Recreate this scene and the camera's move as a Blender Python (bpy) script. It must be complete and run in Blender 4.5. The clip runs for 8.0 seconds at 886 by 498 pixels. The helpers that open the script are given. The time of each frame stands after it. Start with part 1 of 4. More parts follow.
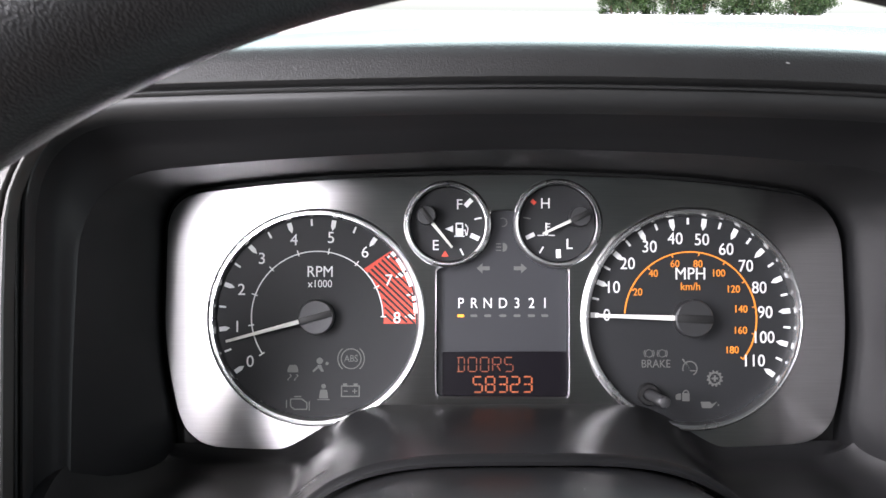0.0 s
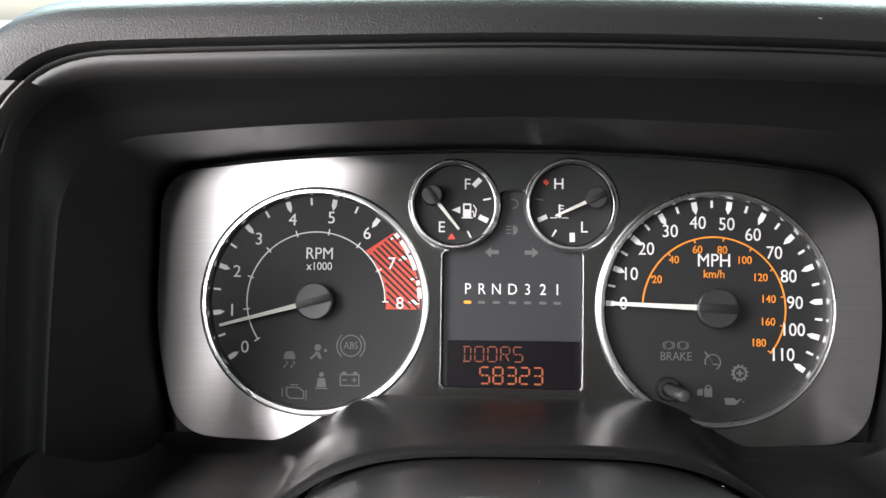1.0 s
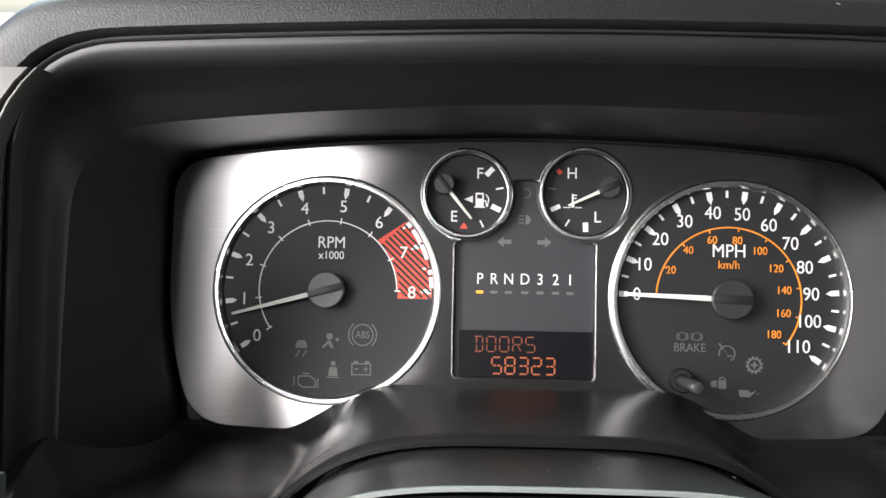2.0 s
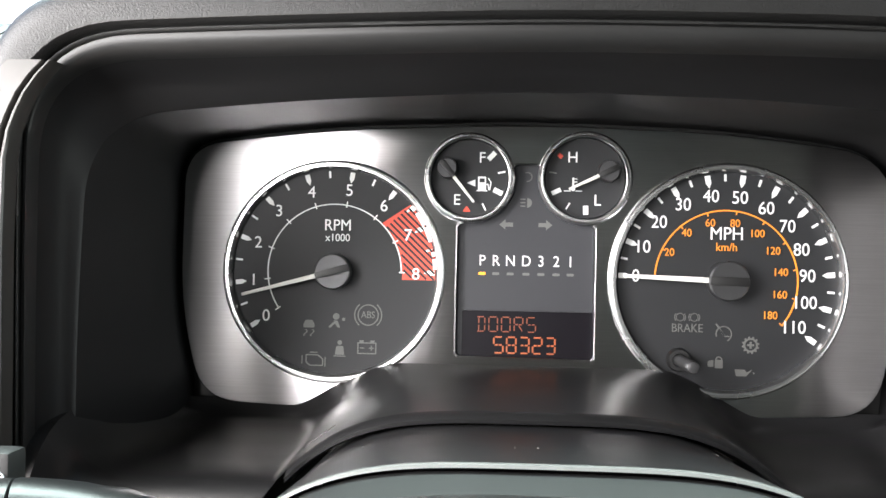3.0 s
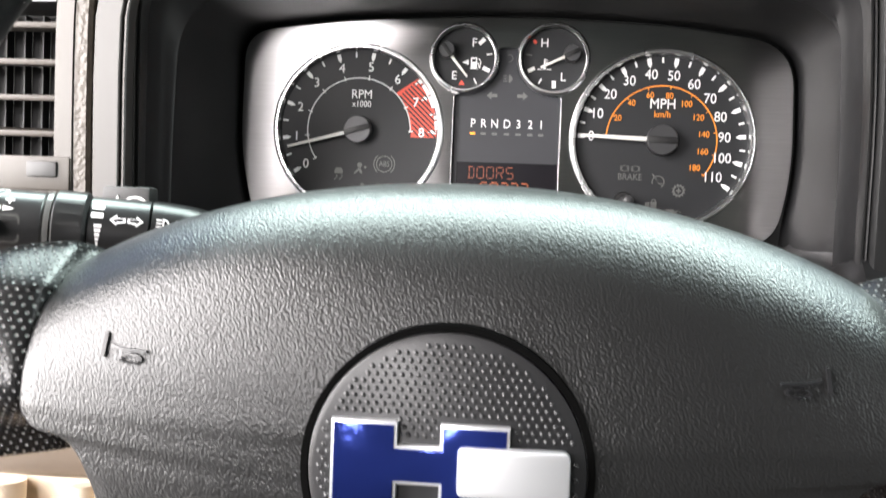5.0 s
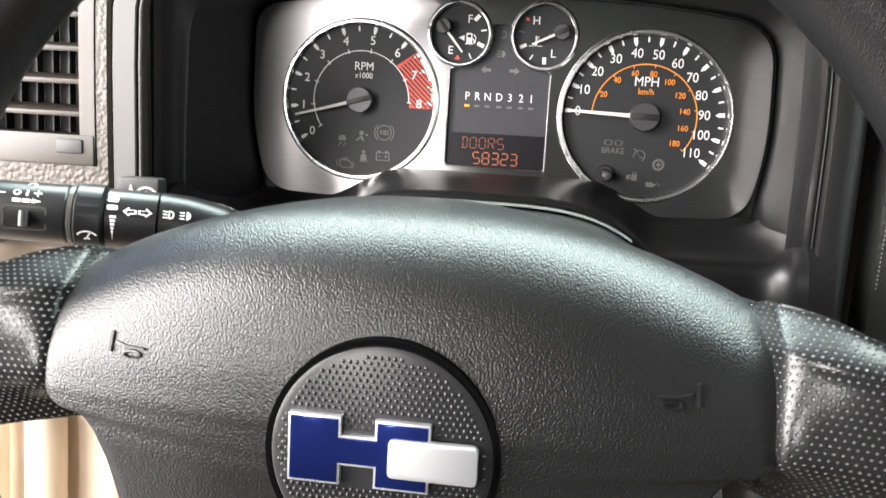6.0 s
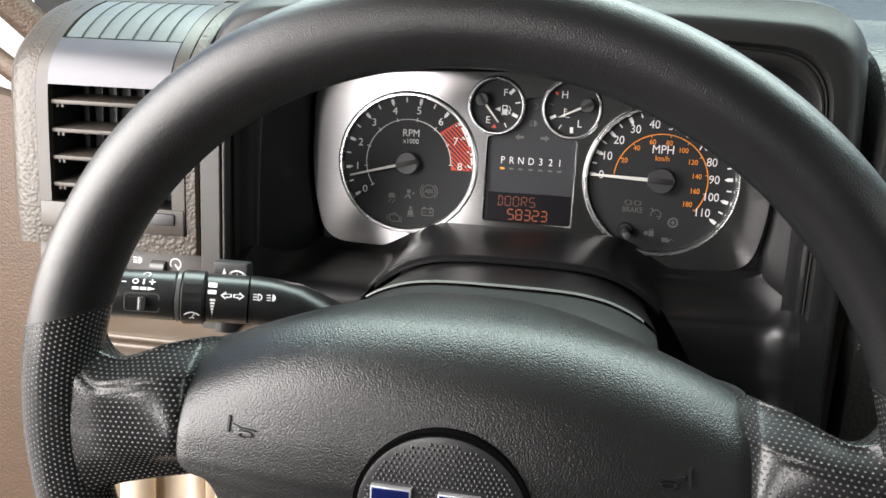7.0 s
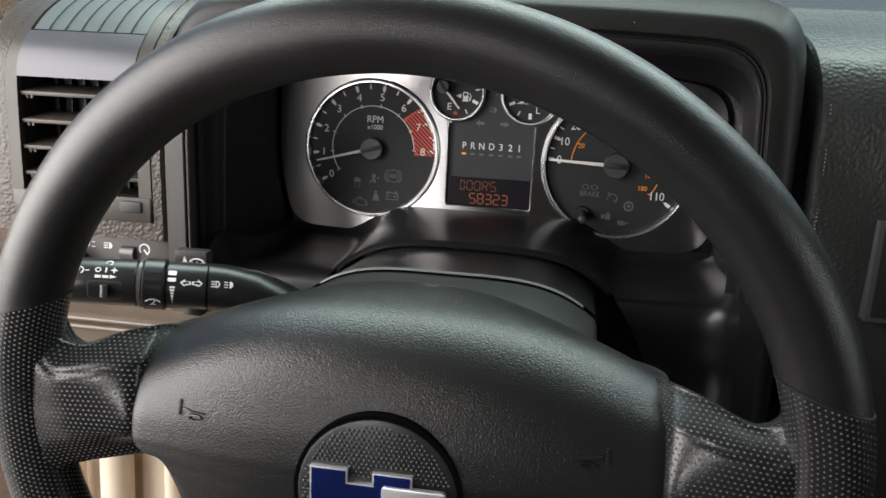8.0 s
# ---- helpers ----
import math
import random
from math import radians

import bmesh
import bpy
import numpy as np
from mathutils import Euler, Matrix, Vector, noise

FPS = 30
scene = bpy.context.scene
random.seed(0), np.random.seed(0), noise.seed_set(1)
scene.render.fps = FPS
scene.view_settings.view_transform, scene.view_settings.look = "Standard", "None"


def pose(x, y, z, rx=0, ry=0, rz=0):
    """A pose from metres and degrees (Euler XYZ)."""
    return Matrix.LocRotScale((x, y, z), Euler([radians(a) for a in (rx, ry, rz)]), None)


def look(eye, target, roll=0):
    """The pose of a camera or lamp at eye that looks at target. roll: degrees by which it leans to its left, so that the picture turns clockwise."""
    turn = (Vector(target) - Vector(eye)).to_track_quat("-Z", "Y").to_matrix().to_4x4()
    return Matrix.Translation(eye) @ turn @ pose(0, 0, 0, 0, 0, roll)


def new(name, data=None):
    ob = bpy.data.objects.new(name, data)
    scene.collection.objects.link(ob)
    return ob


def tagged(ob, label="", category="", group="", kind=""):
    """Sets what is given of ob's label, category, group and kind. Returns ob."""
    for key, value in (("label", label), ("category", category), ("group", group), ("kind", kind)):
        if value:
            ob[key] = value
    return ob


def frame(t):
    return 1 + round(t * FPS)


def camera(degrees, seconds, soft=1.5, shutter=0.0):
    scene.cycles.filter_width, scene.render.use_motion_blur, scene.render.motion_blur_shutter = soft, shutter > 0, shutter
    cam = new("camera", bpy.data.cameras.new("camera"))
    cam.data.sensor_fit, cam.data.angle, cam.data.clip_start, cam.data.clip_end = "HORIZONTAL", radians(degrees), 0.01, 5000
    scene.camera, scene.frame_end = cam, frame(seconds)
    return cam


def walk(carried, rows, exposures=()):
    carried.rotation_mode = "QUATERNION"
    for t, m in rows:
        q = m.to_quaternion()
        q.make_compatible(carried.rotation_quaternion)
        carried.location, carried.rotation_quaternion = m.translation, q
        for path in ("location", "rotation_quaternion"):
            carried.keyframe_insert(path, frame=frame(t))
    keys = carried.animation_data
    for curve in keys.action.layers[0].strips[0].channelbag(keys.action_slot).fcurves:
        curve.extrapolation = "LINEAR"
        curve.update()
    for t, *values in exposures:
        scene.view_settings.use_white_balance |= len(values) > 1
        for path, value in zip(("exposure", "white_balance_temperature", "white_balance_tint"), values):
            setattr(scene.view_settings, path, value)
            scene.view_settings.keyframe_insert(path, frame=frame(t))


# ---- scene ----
cam = camera(55.8, 8.0, shutter=0.25)
ROWS = [
    (0, -0.00639, -0.38989, 1.37355, 73.916, -0.440, -1.316),
    (0.5, 0.00081, -0.37255, 1.35646, 74.469, -0.437, 0.375),
    (1, 0.00469, -0.37192, 1.35339, 74.802, -0.541, 0.765),
    (1.5, 0.00535, -0.37054, 1.35085, 74.489, -0.484, 1.435),
    (2.8, 0.01174, -0.37540, 1.35519, 73.393, -0.288, 2.679),
    (3, 0.01332, -0.37908, 1.35763, 72.588, -0.140, 3.015),
    (3.5, 0.01715, -0.40073, 1.37953, 71.450, -0.039, 3.650),
    (3.8, 0.03618, -0.40872, 1.38758, 71.198, 0.115, 4.332),
    (4, 0.04017, -0.40764, 1.37927, 70.854, 0.399, 4.662),
    (4.5, 0.03307, -0.46810, 1.37591, 71.534, 0.110, 4.624),
    (4.8, 0.03030, -0.50036, 1.35371, 71.072, -0.327, 4.231),
    (5, 0.03630, -0.50961, 1.33577, 70.068, -0.713, 4.906),
    (5.2, 0.04482, -0.51153, 1.33104, 68.293, -1.255, 5.657),
    (6.3, 0.07259, -0.54488, 1.42034, 62.734, -0.324, 8.849),
    (6.5, 0.07142, -0.55365, 1.44066, 62.240, -0.177, 9.260),
    (7, 0.06637, -0.57148, 1.47091, 61.358, 0.088, 9.779),
    (7.5, 0.07238, -0.58427, 1.49302, 60.297, 0.261, 10.027),
    (8, 0.09827, -0.57782, 1.49016, 59.182, 0.375, 9.892),
]
walk(cam, [(t, pose(x, y, z, a, b, c)) for t, x, y, z, a, b, c in ROWS],
     [(0, 2.32, 6250, 16), (0.5, 2.05, 6500, 13), (1.5, 1.95, 6550, 11), (3.0, 2.5, 6550, 11), (3.5, 2.5, 6550, 11), (4.5, 2.52, 6600, 12), (5.2, 2.24, 6650, 13), (6.5, 2.25, 6700, 12), (7.0, 1.53, 6700, 12), (7.5, 0.98, 6750, 11), (8.0, 0.77, 6700, 11)])

# ---- light ----
world = bpy.data.worlds.new("overcast_sky")
scene.world = world
world.use_nodes = True
wn, wl = world.node_tree.nodes, world.node_tree.links
sky = wn.new("ShaderNodeTexSky")
sky.sky_type, sky.sun_disc = "NISHITA", False
sky.sun_elevation, sky.sun_rotation = radians(62), radians(-148)
sky.air_density, sky.dust_density = 1.0, 1.5
wl.new(sky.outputs[0], wn["Background"].inputs[0])
wn["Background"].inputs[1].default_value = 0.1
sun_data = bpy.data.lights.new("sun", "SUN")
sun_data.energy, sun_data.angle, sun_data.color = 3.0, radians(0.6), (1.0, 0.94, 0.85)
sun = new("sun", sun_data)
sun.matrix_world = look((-2.5, -4.0, 9.9), (0, 0, 1))


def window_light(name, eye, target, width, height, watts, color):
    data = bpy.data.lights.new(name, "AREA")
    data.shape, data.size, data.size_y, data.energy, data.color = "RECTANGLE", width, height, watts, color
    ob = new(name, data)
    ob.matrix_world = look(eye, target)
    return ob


window_light("windshield_daylight", (0.2, 0.24, 1.79), (0.2, -0.35, 1.25), 1.4, 0.36, 7.8, (0.8, 1.0, 0.93))
window_light("door_daylight", (-0.62, -0.47, 1.5), (0.0, -0.33, 1.22), 0.7, 0.7, 8.5, (1.0, 0.97, 0.94))
# Unseen lamp added behind the driver for the faceplate's highlight.
window_light("rear_highlight_lamp", (-0.385, -1.5, 1.77), (0.0, 0.0, 1.25), 0.15, 0.25, 2.2, (1.0, 0.98, 0.97))
window_light("passenger_window_daylight", (1.19, -0.5, 1.5), (0.2, -0.5, 1.3), 0.5, 0.4, 1.1, (0.95, 1.0, 0.93))

# ---- axes of the instrument panel: x right, y down, z ahead, in units of the display's width ----
UNIT, LEAN_BACK = 0.065, radians(18)
PANEL = (Matrix.Translation((0, 0, 1.25)) @ Matrix.Rotation(-LEAN_BACK, 4, "X") @ Matrix.Diagonal((UNIT, UNIT, UNIT, 1))
         @ Matrix(((1, 0, 0, 0), (0, 0, 1, 0), (0, -1, 0, 0), (0, 0, 0, 1))))
WORLD = Matrix.Identity(4)


# ---- materials ----
def material(name, color, rough=0.5, metal=0.0, grain=0.0, size=400.0, spread=0.12, kind="noise", stretch=(1, 1, 1), spec=0.5, coat=0.0, emit=0.0):
    m = bpy.data.materials.new(name)
    m.use_nodes = True
    n, l = m.node_tree.nodes, m.node_tree.links
    b = n["Principled BSDF"]
    b.inputs["Roughness"].default_value, b.inputs["Metallic"].default_value = rough, metal
    b.inputs["Specular IOR Level"].default_value = spec
    b.inputs["Coat Weight"].default_value = coat
    geo = n.new("ShaderNodeNewGeometry")
    mapping = n.new("ShaderNodeMapping")
    mapping.inputs["Scale"].default_value = stretch
    l.new(geo.outputs["Position"], mapping.inputs[0])
    broad = n.new("ShaderNodeTexNoise")
    broad.inputs["Scale"].default_value, broad.inputs["Detail"].default_value = 18.0, 4.0
    l.new(mapping.outputs[0], broad.inputs["Vector"])
    ramp = n.new("ShaderNodeMapRange")
    ramp.inputs["From Min"].default_value, ramp.inputs["From Max"].default_value = 0.3, 0.7
    ramp.inputs["To Min"].default_value, ramp.inputs["To Max"].default_value = 1 - spread, 1 + spread
    l.new(broad.outputs[0], ramp.inputs[0])
    mix = n.new("ShaderNodeMix")
    mix.data_type, mix.blend_type = "RGBA", "MULTIPLY"
    mix.inputs[0].default_value = 1.0
    mix.inputs[6].default_value = (*color, 1)
    l.new(ramp.outputs[0], mix.inputs[7])
    l.new(mix.outputs[2], b.inputs["Base Color"])
    rr = n.new("ShaderNodeMapRange")
    rr.inputs["From Min"].default_value, rr.inputs["From Max"].default_value = 0.3, 0.7
    rr.inputs["To Min"].default_value, rr.inputs["To Max"].default_value = max(rough - 0.03, 0.02), min(rough + 0.03, 1)
    l.new(broad.outputs[0], rr.inputs[0])
    l.new(rr.outputs[0], b.inputs["Roughness"])
    if grain:
        if kind == "leather":
            tex = n.new("ShaderNodeTexVoronoi")
            tex.feature = "SMOOTH_F1"
            tex.inputs["Smoothness"].default_value = 0.7
            out = tex.outputs["Distance"]
        else:
            tex = n.new("ShaderNodeTexNoise")
            tex.inputs["Detail"].default_value = 3.0
            out = tex.outputs[0]
        tex.inputs["Scale"].default_value = size
        warp = n.new("ShaderNodeTexNoise")
        warp.inputs["Scale"].default_value = size * 0.5
        add = n.new("ShaderNodeMixRGB")
        add.blend_type = "ADD"
        add.inputs[0].default_value = 0.0003 if kind == "leather" else 0.0
        l.new(mapping.outputs[0], warp.inputs["Vector"])
        l.new(mapping.outputs[0], add.inputs[1])
        l.new(warp.outputs[1], add.inputs[2])
        l.new(add.outputs[0], tex.inputs["Vector"])
        bump = n.new("ShaderNodeBump")
        bump.inputs["Strength"].default_value = grain
        bump.invert = kind == "leather"
        bump.inputs["Distance"].default_value = 0.0006
        l.new(out, bump.inputs["Height"])
        l.new(bump.outputs[0], b.inputs["Normal"])
    if emit:
        b.inputs["Emission Color"].default_value, b.inputs["Emission Strength"].default_value = (*color, 1), emit
    return m


BRUSHED = material("brushed_metal_paint", (0.33, 0.325, 0.325), 0.18, 0.95, 0.0, 3000, 0.04, stretch=(0.12, 1, 1))


def brush(m, color, rough, amount):
    """Turns a metal into one brushed sideways, whose highlights stretch up and down."""
    n, l = m.node_tree.nodes, m.node_tree.links
    gloss = n.new("ShaderNodeBsdfAnisotropic")
    gloss.distribution = "BECKMANN"
    gloss.inputs["Roughness"].default_value, gloss.inputs["Anisotropy"].default_value = rough, amount
    across = n.new("ShaderNodeCombineXYZ")
    across.inputs[0].default_value = 1.0
    l.new(across.outputs[0], gloss.inputs["Tangent"])
    geo, mapping, grain, shade = (n.new(k) for k in ("ShaderNodeNewGeometry", "ShaderNodeMapping", "ShaderNodeTexNoise", "ShaderNodeMapRange"))
    mapping.inputs["Scale"].default_value = (40.0, 2600.0, 2600.0)
    grain.inputs["Scale"].default_value, grain.inputs["Detail"].default_value = 1.0, 2.0
    shade.inputs["To Min"].default_value, shade.inputs["To Max"].default_value = 0.86, 1.14
    l.new(geo.outputs["Position"], mapping.inputs[0])
    l.new(mapping.outputs[0], grain.inputs["Vector"])
    l.new(grain.outputs[0], shade.inputs[0])
    tint = n.new("ShaderNodeMix")
    tint.data_type, tint.blend_type = "RGBA", "MULTIPLY"
    tint.inputs[0].default_value, tint.inputs[6].default_value = 1.0, (*color, 1)
    l.new(shade.outputs[0], tint.inputs[7])
    l.new(tint.outputs[2], gloss.inputs["Color"])
    l.new(gloss.outputs[0], n["Material Output"].inputs[0])


brush(BRUSHED, (0.5, 0.49, 0.49), 0.28, 0.58)
CHROME = material("satin_chrome", (0.72, 0.72, 0.72), 0.27, 1.0, spread=0.05)
DIAL = material("dial_black", (0.017, 0.0175, 0.019), 0.55, spread=0.06, spec=0.35)
PANE = material("display_grey_black", (0.03, 0.031, 0.035), 0.5, spread=0.06, spec=0.35)
SCREEN = material("display_black", (0.006, 0.005, 0.007), 0.35, spread=0.05, spec=0.15)
WHITE = material("dial_white", (0.75, 0.75, 0.75), 0.5, spread=0.03)
ORANGE = material("dial_orange", (0.85, 0.28, 0.03), 0.5, spread=0.03)
LCD = material("lit_orange", (0.32, 0.08, 0.025), 0.5, emit=0.035, spread=0.0)
LCDDIM = material("faint_orange", (0.2, 0.05, 0.02), 0.5, emit=0.015, spread=0.0)
AMBER = material("lit_amber", (0.95, 0.3, 0.02), 0.5, emit=0.22, spread=0.0)
RED = material("dial_red", (0.62, 0.07, 0.04), 0.5, spread=0.05)
DIM = material("unlit_symbol_grey", (0.11, 0.11, 0.105), 0.5, spread=0.05)
NEEDLE = material("needle_white", (0.75, 0.74, 0.7), 0.4, spread=0.03)
HUB = material("needle_hub_grey", (0.09, 0.09, 0.093), 0.4, 0.8, spread=0.05)
HOOD = material("hood_grained_plastic", (0.012, 0.012, 0.012), 0.43, grain=0.35, size=1500, spread=0.1, spec=0.32)
SMOOTH = material("satin_black_plastic", (0.011, 0.011, 0.0115), 0.3, grain=0.08, size=1500, spread=0.1)
MATTE = material("matte_black_plastic", (0.009, 0.009, 0.009), 0.5, spread=0.1)
GLOSSY = material("glossy_black_plastic", (0.011, 0.011, 0.012), 0.33, spread=0.1)
SATIN = material("satin_lip_plastic", (0.014, 0.014, 0.014), 0.4, spread=0.08)
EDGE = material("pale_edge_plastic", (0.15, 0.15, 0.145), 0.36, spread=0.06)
PALE = material("pale_satin_edge", (0.07, 0.07, 0.068), 0.22, spread=0.08)
WALL = material("soft_black_plastic", (0.008, 0.008, 0.0085), 0.48, grain=0.06, size=1400, spread=0.1, spec=0.3)
# Paler copy of the hood plastic: door light put into the colour.
LIT_FLANK = material("lit_flank_plastic", (0.04, 0.037, 0.034), 0.42, spread=0.06)
LEATHER = material("grained_black_vinyl", (0.0098, 0.01, 0.0101), 0.34, grain=0.34, size=1350, spread=0.08, kind="leather")
RIM = material("rim_black_leather", (0.009, 0.009, 0.0095), 0.36, grain=0.25, size=2000, spread=0.08, kind="leather")
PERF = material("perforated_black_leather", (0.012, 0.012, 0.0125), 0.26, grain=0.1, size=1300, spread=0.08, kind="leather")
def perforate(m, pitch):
    """Rows of small punched holes, lighter grey inside, by the mesh's own hole coordinates."""
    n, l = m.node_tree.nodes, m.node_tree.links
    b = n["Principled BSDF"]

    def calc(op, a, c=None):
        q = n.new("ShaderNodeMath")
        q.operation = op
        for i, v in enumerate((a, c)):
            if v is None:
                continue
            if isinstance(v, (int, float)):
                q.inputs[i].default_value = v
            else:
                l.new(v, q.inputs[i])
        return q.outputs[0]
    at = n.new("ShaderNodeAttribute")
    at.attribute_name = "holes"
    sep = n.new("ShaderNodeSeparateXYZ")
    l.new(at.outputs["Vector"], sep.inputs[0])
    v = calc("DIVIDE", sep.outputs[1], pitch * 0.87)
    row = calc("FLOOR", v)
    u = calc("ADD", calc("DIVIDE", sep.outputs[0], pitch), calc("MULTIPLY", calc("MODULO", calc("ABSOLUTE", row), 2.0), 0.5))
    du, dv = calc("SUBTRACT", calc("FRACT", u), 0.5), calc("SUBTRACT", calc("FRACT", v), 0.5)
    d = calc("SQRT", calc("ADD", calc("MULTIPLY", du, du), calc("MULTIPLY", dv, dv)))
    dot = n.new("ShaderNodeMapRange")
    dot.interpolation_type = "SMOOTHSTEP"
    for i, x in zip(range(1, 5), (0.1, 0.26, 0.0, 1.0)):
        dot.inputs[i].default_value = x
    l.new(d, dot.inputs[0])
    hole_tone = n.new("ShaderNodeMix")
    hole_tone.data_type = "RGBA"
    hole_tone.inputs[6].default_value = (0.16, 0.16, 0.158, 1)
    l.new(dot.outputs[0], hole_tone.inputs[0])
    l.new(b.inputs["Base Color"].links[0].from_socket, hole_tone.inputs[7])
    l.new(hole_tone.outputs[2], b.inputs["Base Color"])
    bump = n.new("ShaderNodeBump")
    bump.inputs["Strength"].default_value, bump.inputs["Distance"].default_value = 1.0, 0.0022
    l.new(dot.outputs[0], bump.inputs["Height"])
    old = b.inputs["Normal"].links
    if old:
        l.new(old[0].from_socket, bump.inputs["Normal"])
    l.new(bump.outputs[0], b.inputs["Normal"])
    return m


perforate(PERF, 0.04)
SILVER = material("silver_painted_plastic", (0.075, 0.075, 0.083), 0.36, 0.4, spread=0.05)
GREYDASH = material("grey_grained_dash", (0.036, 0.027, 0.0175), 0.42, grain=0.8, size=430, spread=0.1, kind="leather")
KNOBGREY = material("dark_grey_plastic", (0.035, 0.035, 0.036), 0.35, spread=0.06)
BADGEBLACK = material("emblem_black_plastic", (0.018, 0.018, 0.019), 0.34, grain=0.1, size=1500, spread=0.06)
BLUE = material("blue_foil", (0.018, 0.034, 0.2), 0.14, 0.75, grain=0.5, size=130, spread=0.3)
# Near-black puts a gap's shade into the colour of a flush ring.
GAP = material("gap_shade", (0.003, 0.003, 0.003), 0.9, spread=0.0, spec=0.0)
BADGE = material("silver_badge", (0.75, 0.76, 0.78), 0.3, 0.7, spread=0.04)
BROWN = material("brown_door_trim", (0.042, 0.0235, 0.0115), 0.6, grain=0.9, size=420, spread=0.12, kind="leather")
FRAME = material("warm_grey_paint", (0.035, 0.029, 0.0225), 0.4, spread=0.06)
# Pale teal puts the windshield's reflection into the louver colour.
LOUVER = material("louver_teal", (0.075, 0.086, 0.082), 0.4, spread=0.06)
SLAT = material("slat_brown_grey", (0.045, 0.037, 0.03), 0.48, spread=0.08)
SWITCH = material("dark_brown_plastic", (0.05, 0.043, 0.038), 0.45, grain=0.2, size=900, spread=0.08)
DASHTOP = material("black_dash_skin", (0.02, 0.021, 0.0205), 0.4, grain=0.7, size=420, spread=0.1, kind="leather")
KNEETAN = material("tan_satin_plastic", (0.13, 0.1, 0.075), 0.3, grain=0.15, size=600, spread=0.08)
DUST = material("pale_lint", (0.3, 0.3, 0.29), 0.9, spread=0.05)
CONCRETE = material("pale_concrete", (0.5, 0.48, 0.45), 0.8, grain=0.5, size=40, spread=0.1)
BARK = material("bark", (0.12, 0.09, 0.06), 0.9, grain=0.6, size=20, spread=0.3)
LEAF = material("green_leaves", (0.028, 0.06, 0.012), 0.6, spread=0.35)
BEIGE = material("beige_trim", (0.62, 0.52, 0.4), 0.55, grain=0.2, size=300, spread=0.1)
GRASS = material("lawn", (0.06, 0.14, 0.03), 0.8, grain=0.5, size=60, spread=0.4)
BLOCKER = material("dark_blocker", (0.03, 0.029, 0.028), 0.95, spread=0.1, spec=0.0)
ROOF = material("grey_headliner", (0.065, 0.063, 0.06), 0.85, grain=0.3, size=500, spread=0.08)


# ---- builders ----
def thing(name, at, label, category, group="", kind=""):
    ob = new(name)
    ob.location = PANEL @ Vector(at)
    ob.empty_display_size = 0.02
    return tagged(ob, label, category, group, kind)


def place_of(ob):
    here = Vector((0, 0, 0))
    while ob:
        here += ob.location
        ob = ob.parent
    return here


def part(name, bm, mat, parent=None, label="", space=PANEL, smooth=True, sharp=35, holes=None):
    """Links a bmesh, given in panel units, as one mesh under a thing or a part."""
    bmesh.ops.transform(bm, matrix=space, verts=bm.verts)
    if space.determinant() < 0:
        bmesh.ops.reverse_faces(bm, faces=bm.faces)
    if parent:
        bmesh.ops.translate(bm, vec=-place_of(parent), verts=bm.verts)
    me = bpy.data.meshes.new(name)
    for fc in bm.faces:
        fc.smooth = smooth
    if smooth:
        for e in bm.edges:
            if len(e.link_faces) == 2 and e.calc_face_angle(0) > radians(sharp):
                e.smooth = False
    bm.to_mesh(me)
    bm.free()
    if holes:
        layer = me.attributes.new("holes", "FLOAT_VECTOR", "POINT")
        layer.data.foreach_set("vector", [c for h in holes for c in h])
    me.materials.append(mat)
    ob = new(name, me)
    ob.parent = parent
    return tagged(ob, label) if label else ob


def from_curve(data, m):
    ob = bpy.data.objects.new("tmp", data)
    scene.collection.objects.link(ob)
    dg = bpy.context.evaluated_depsgraph_get()
    me = bpy.data.meshes.new_from_object(ob.evaluated_get(dg))
    bm = bmesh.new()
    bm.from_mesh(me)
    bpy.data.objects.remove(ob)
    bpy.data.meshes.remove(me)
    bpy.data.curves.remove(data)
    bmesh.ops.remove_doubles(bm, verts=bm.verts, dist=1e-5)
    bmesh.ops.transform(bm, matrix=m, verts=bm.verts)
    return bm


FLIP = Matrix.Diagonal((1, -1, -1, 1))


def sheet(loops, z, depth, bevel=0.0):
    """A flat plate with holes: its front face at z, depth thick; loops in panel x, y."""
    cu = bpy.data.curves.new("tmp", "CURVE")
    cu.dimensions, cu.fill_mode = "2D", "BOTH"
    cu.extrude, cu.bevel_depth, cu.bevel_resolution = max(depth / 2 - bevel, 0.0), bevel, 1
    cu.offset = -bevel
    for loop in loops:
        sp = cu.splines.new("POLY")
        sp.points.add(len(loop) - 1)
        sp.use_cyclic_u = True
        for p, (x, y) in zip(sp.points, loop):
            p.co = (x, -y, 0, 1)
    return from_curve(cu, Matrix.Translation((0, 0, z + depth / 2)) @ FLIP)


def lettering(text, x, y, height, z, turn=0.0, slim=1.0, thick=0.004, bold=0.0):
    cu = bpy.data.curves.new("tmp", "FONT")
    cu.body, cu.size = text, height / 0.70
    cu.align_x, cu.align_y = "CENTER", "CENTER"
    cu.extrude, cu.offset, cu.resolution_u = thick / 2, bold, 4
    return from_curve(cu, Matrix.Translation((x, y, z)) @ FLIP @ Matrix.Rotation(turn, 4, "Z") @ Matrix.Diagonal((slim, 1, 1, 1)))


def arc(cx, cy, r, a0, a1, n=48):
    """Points on a circle; degrees, 0 to the right, turning upwards."""
    return [(cx + r * math.cos(radians(a0 + (a1 - a0) * i / n)), cy - r * math.sin(radians(a0 + (a1 - a0) * i / n))) for i in range(n + 1)]


def circle(cx, cy, r, n=64):
    return arc(cx, cy, r, 0, 360, n)[:-1]


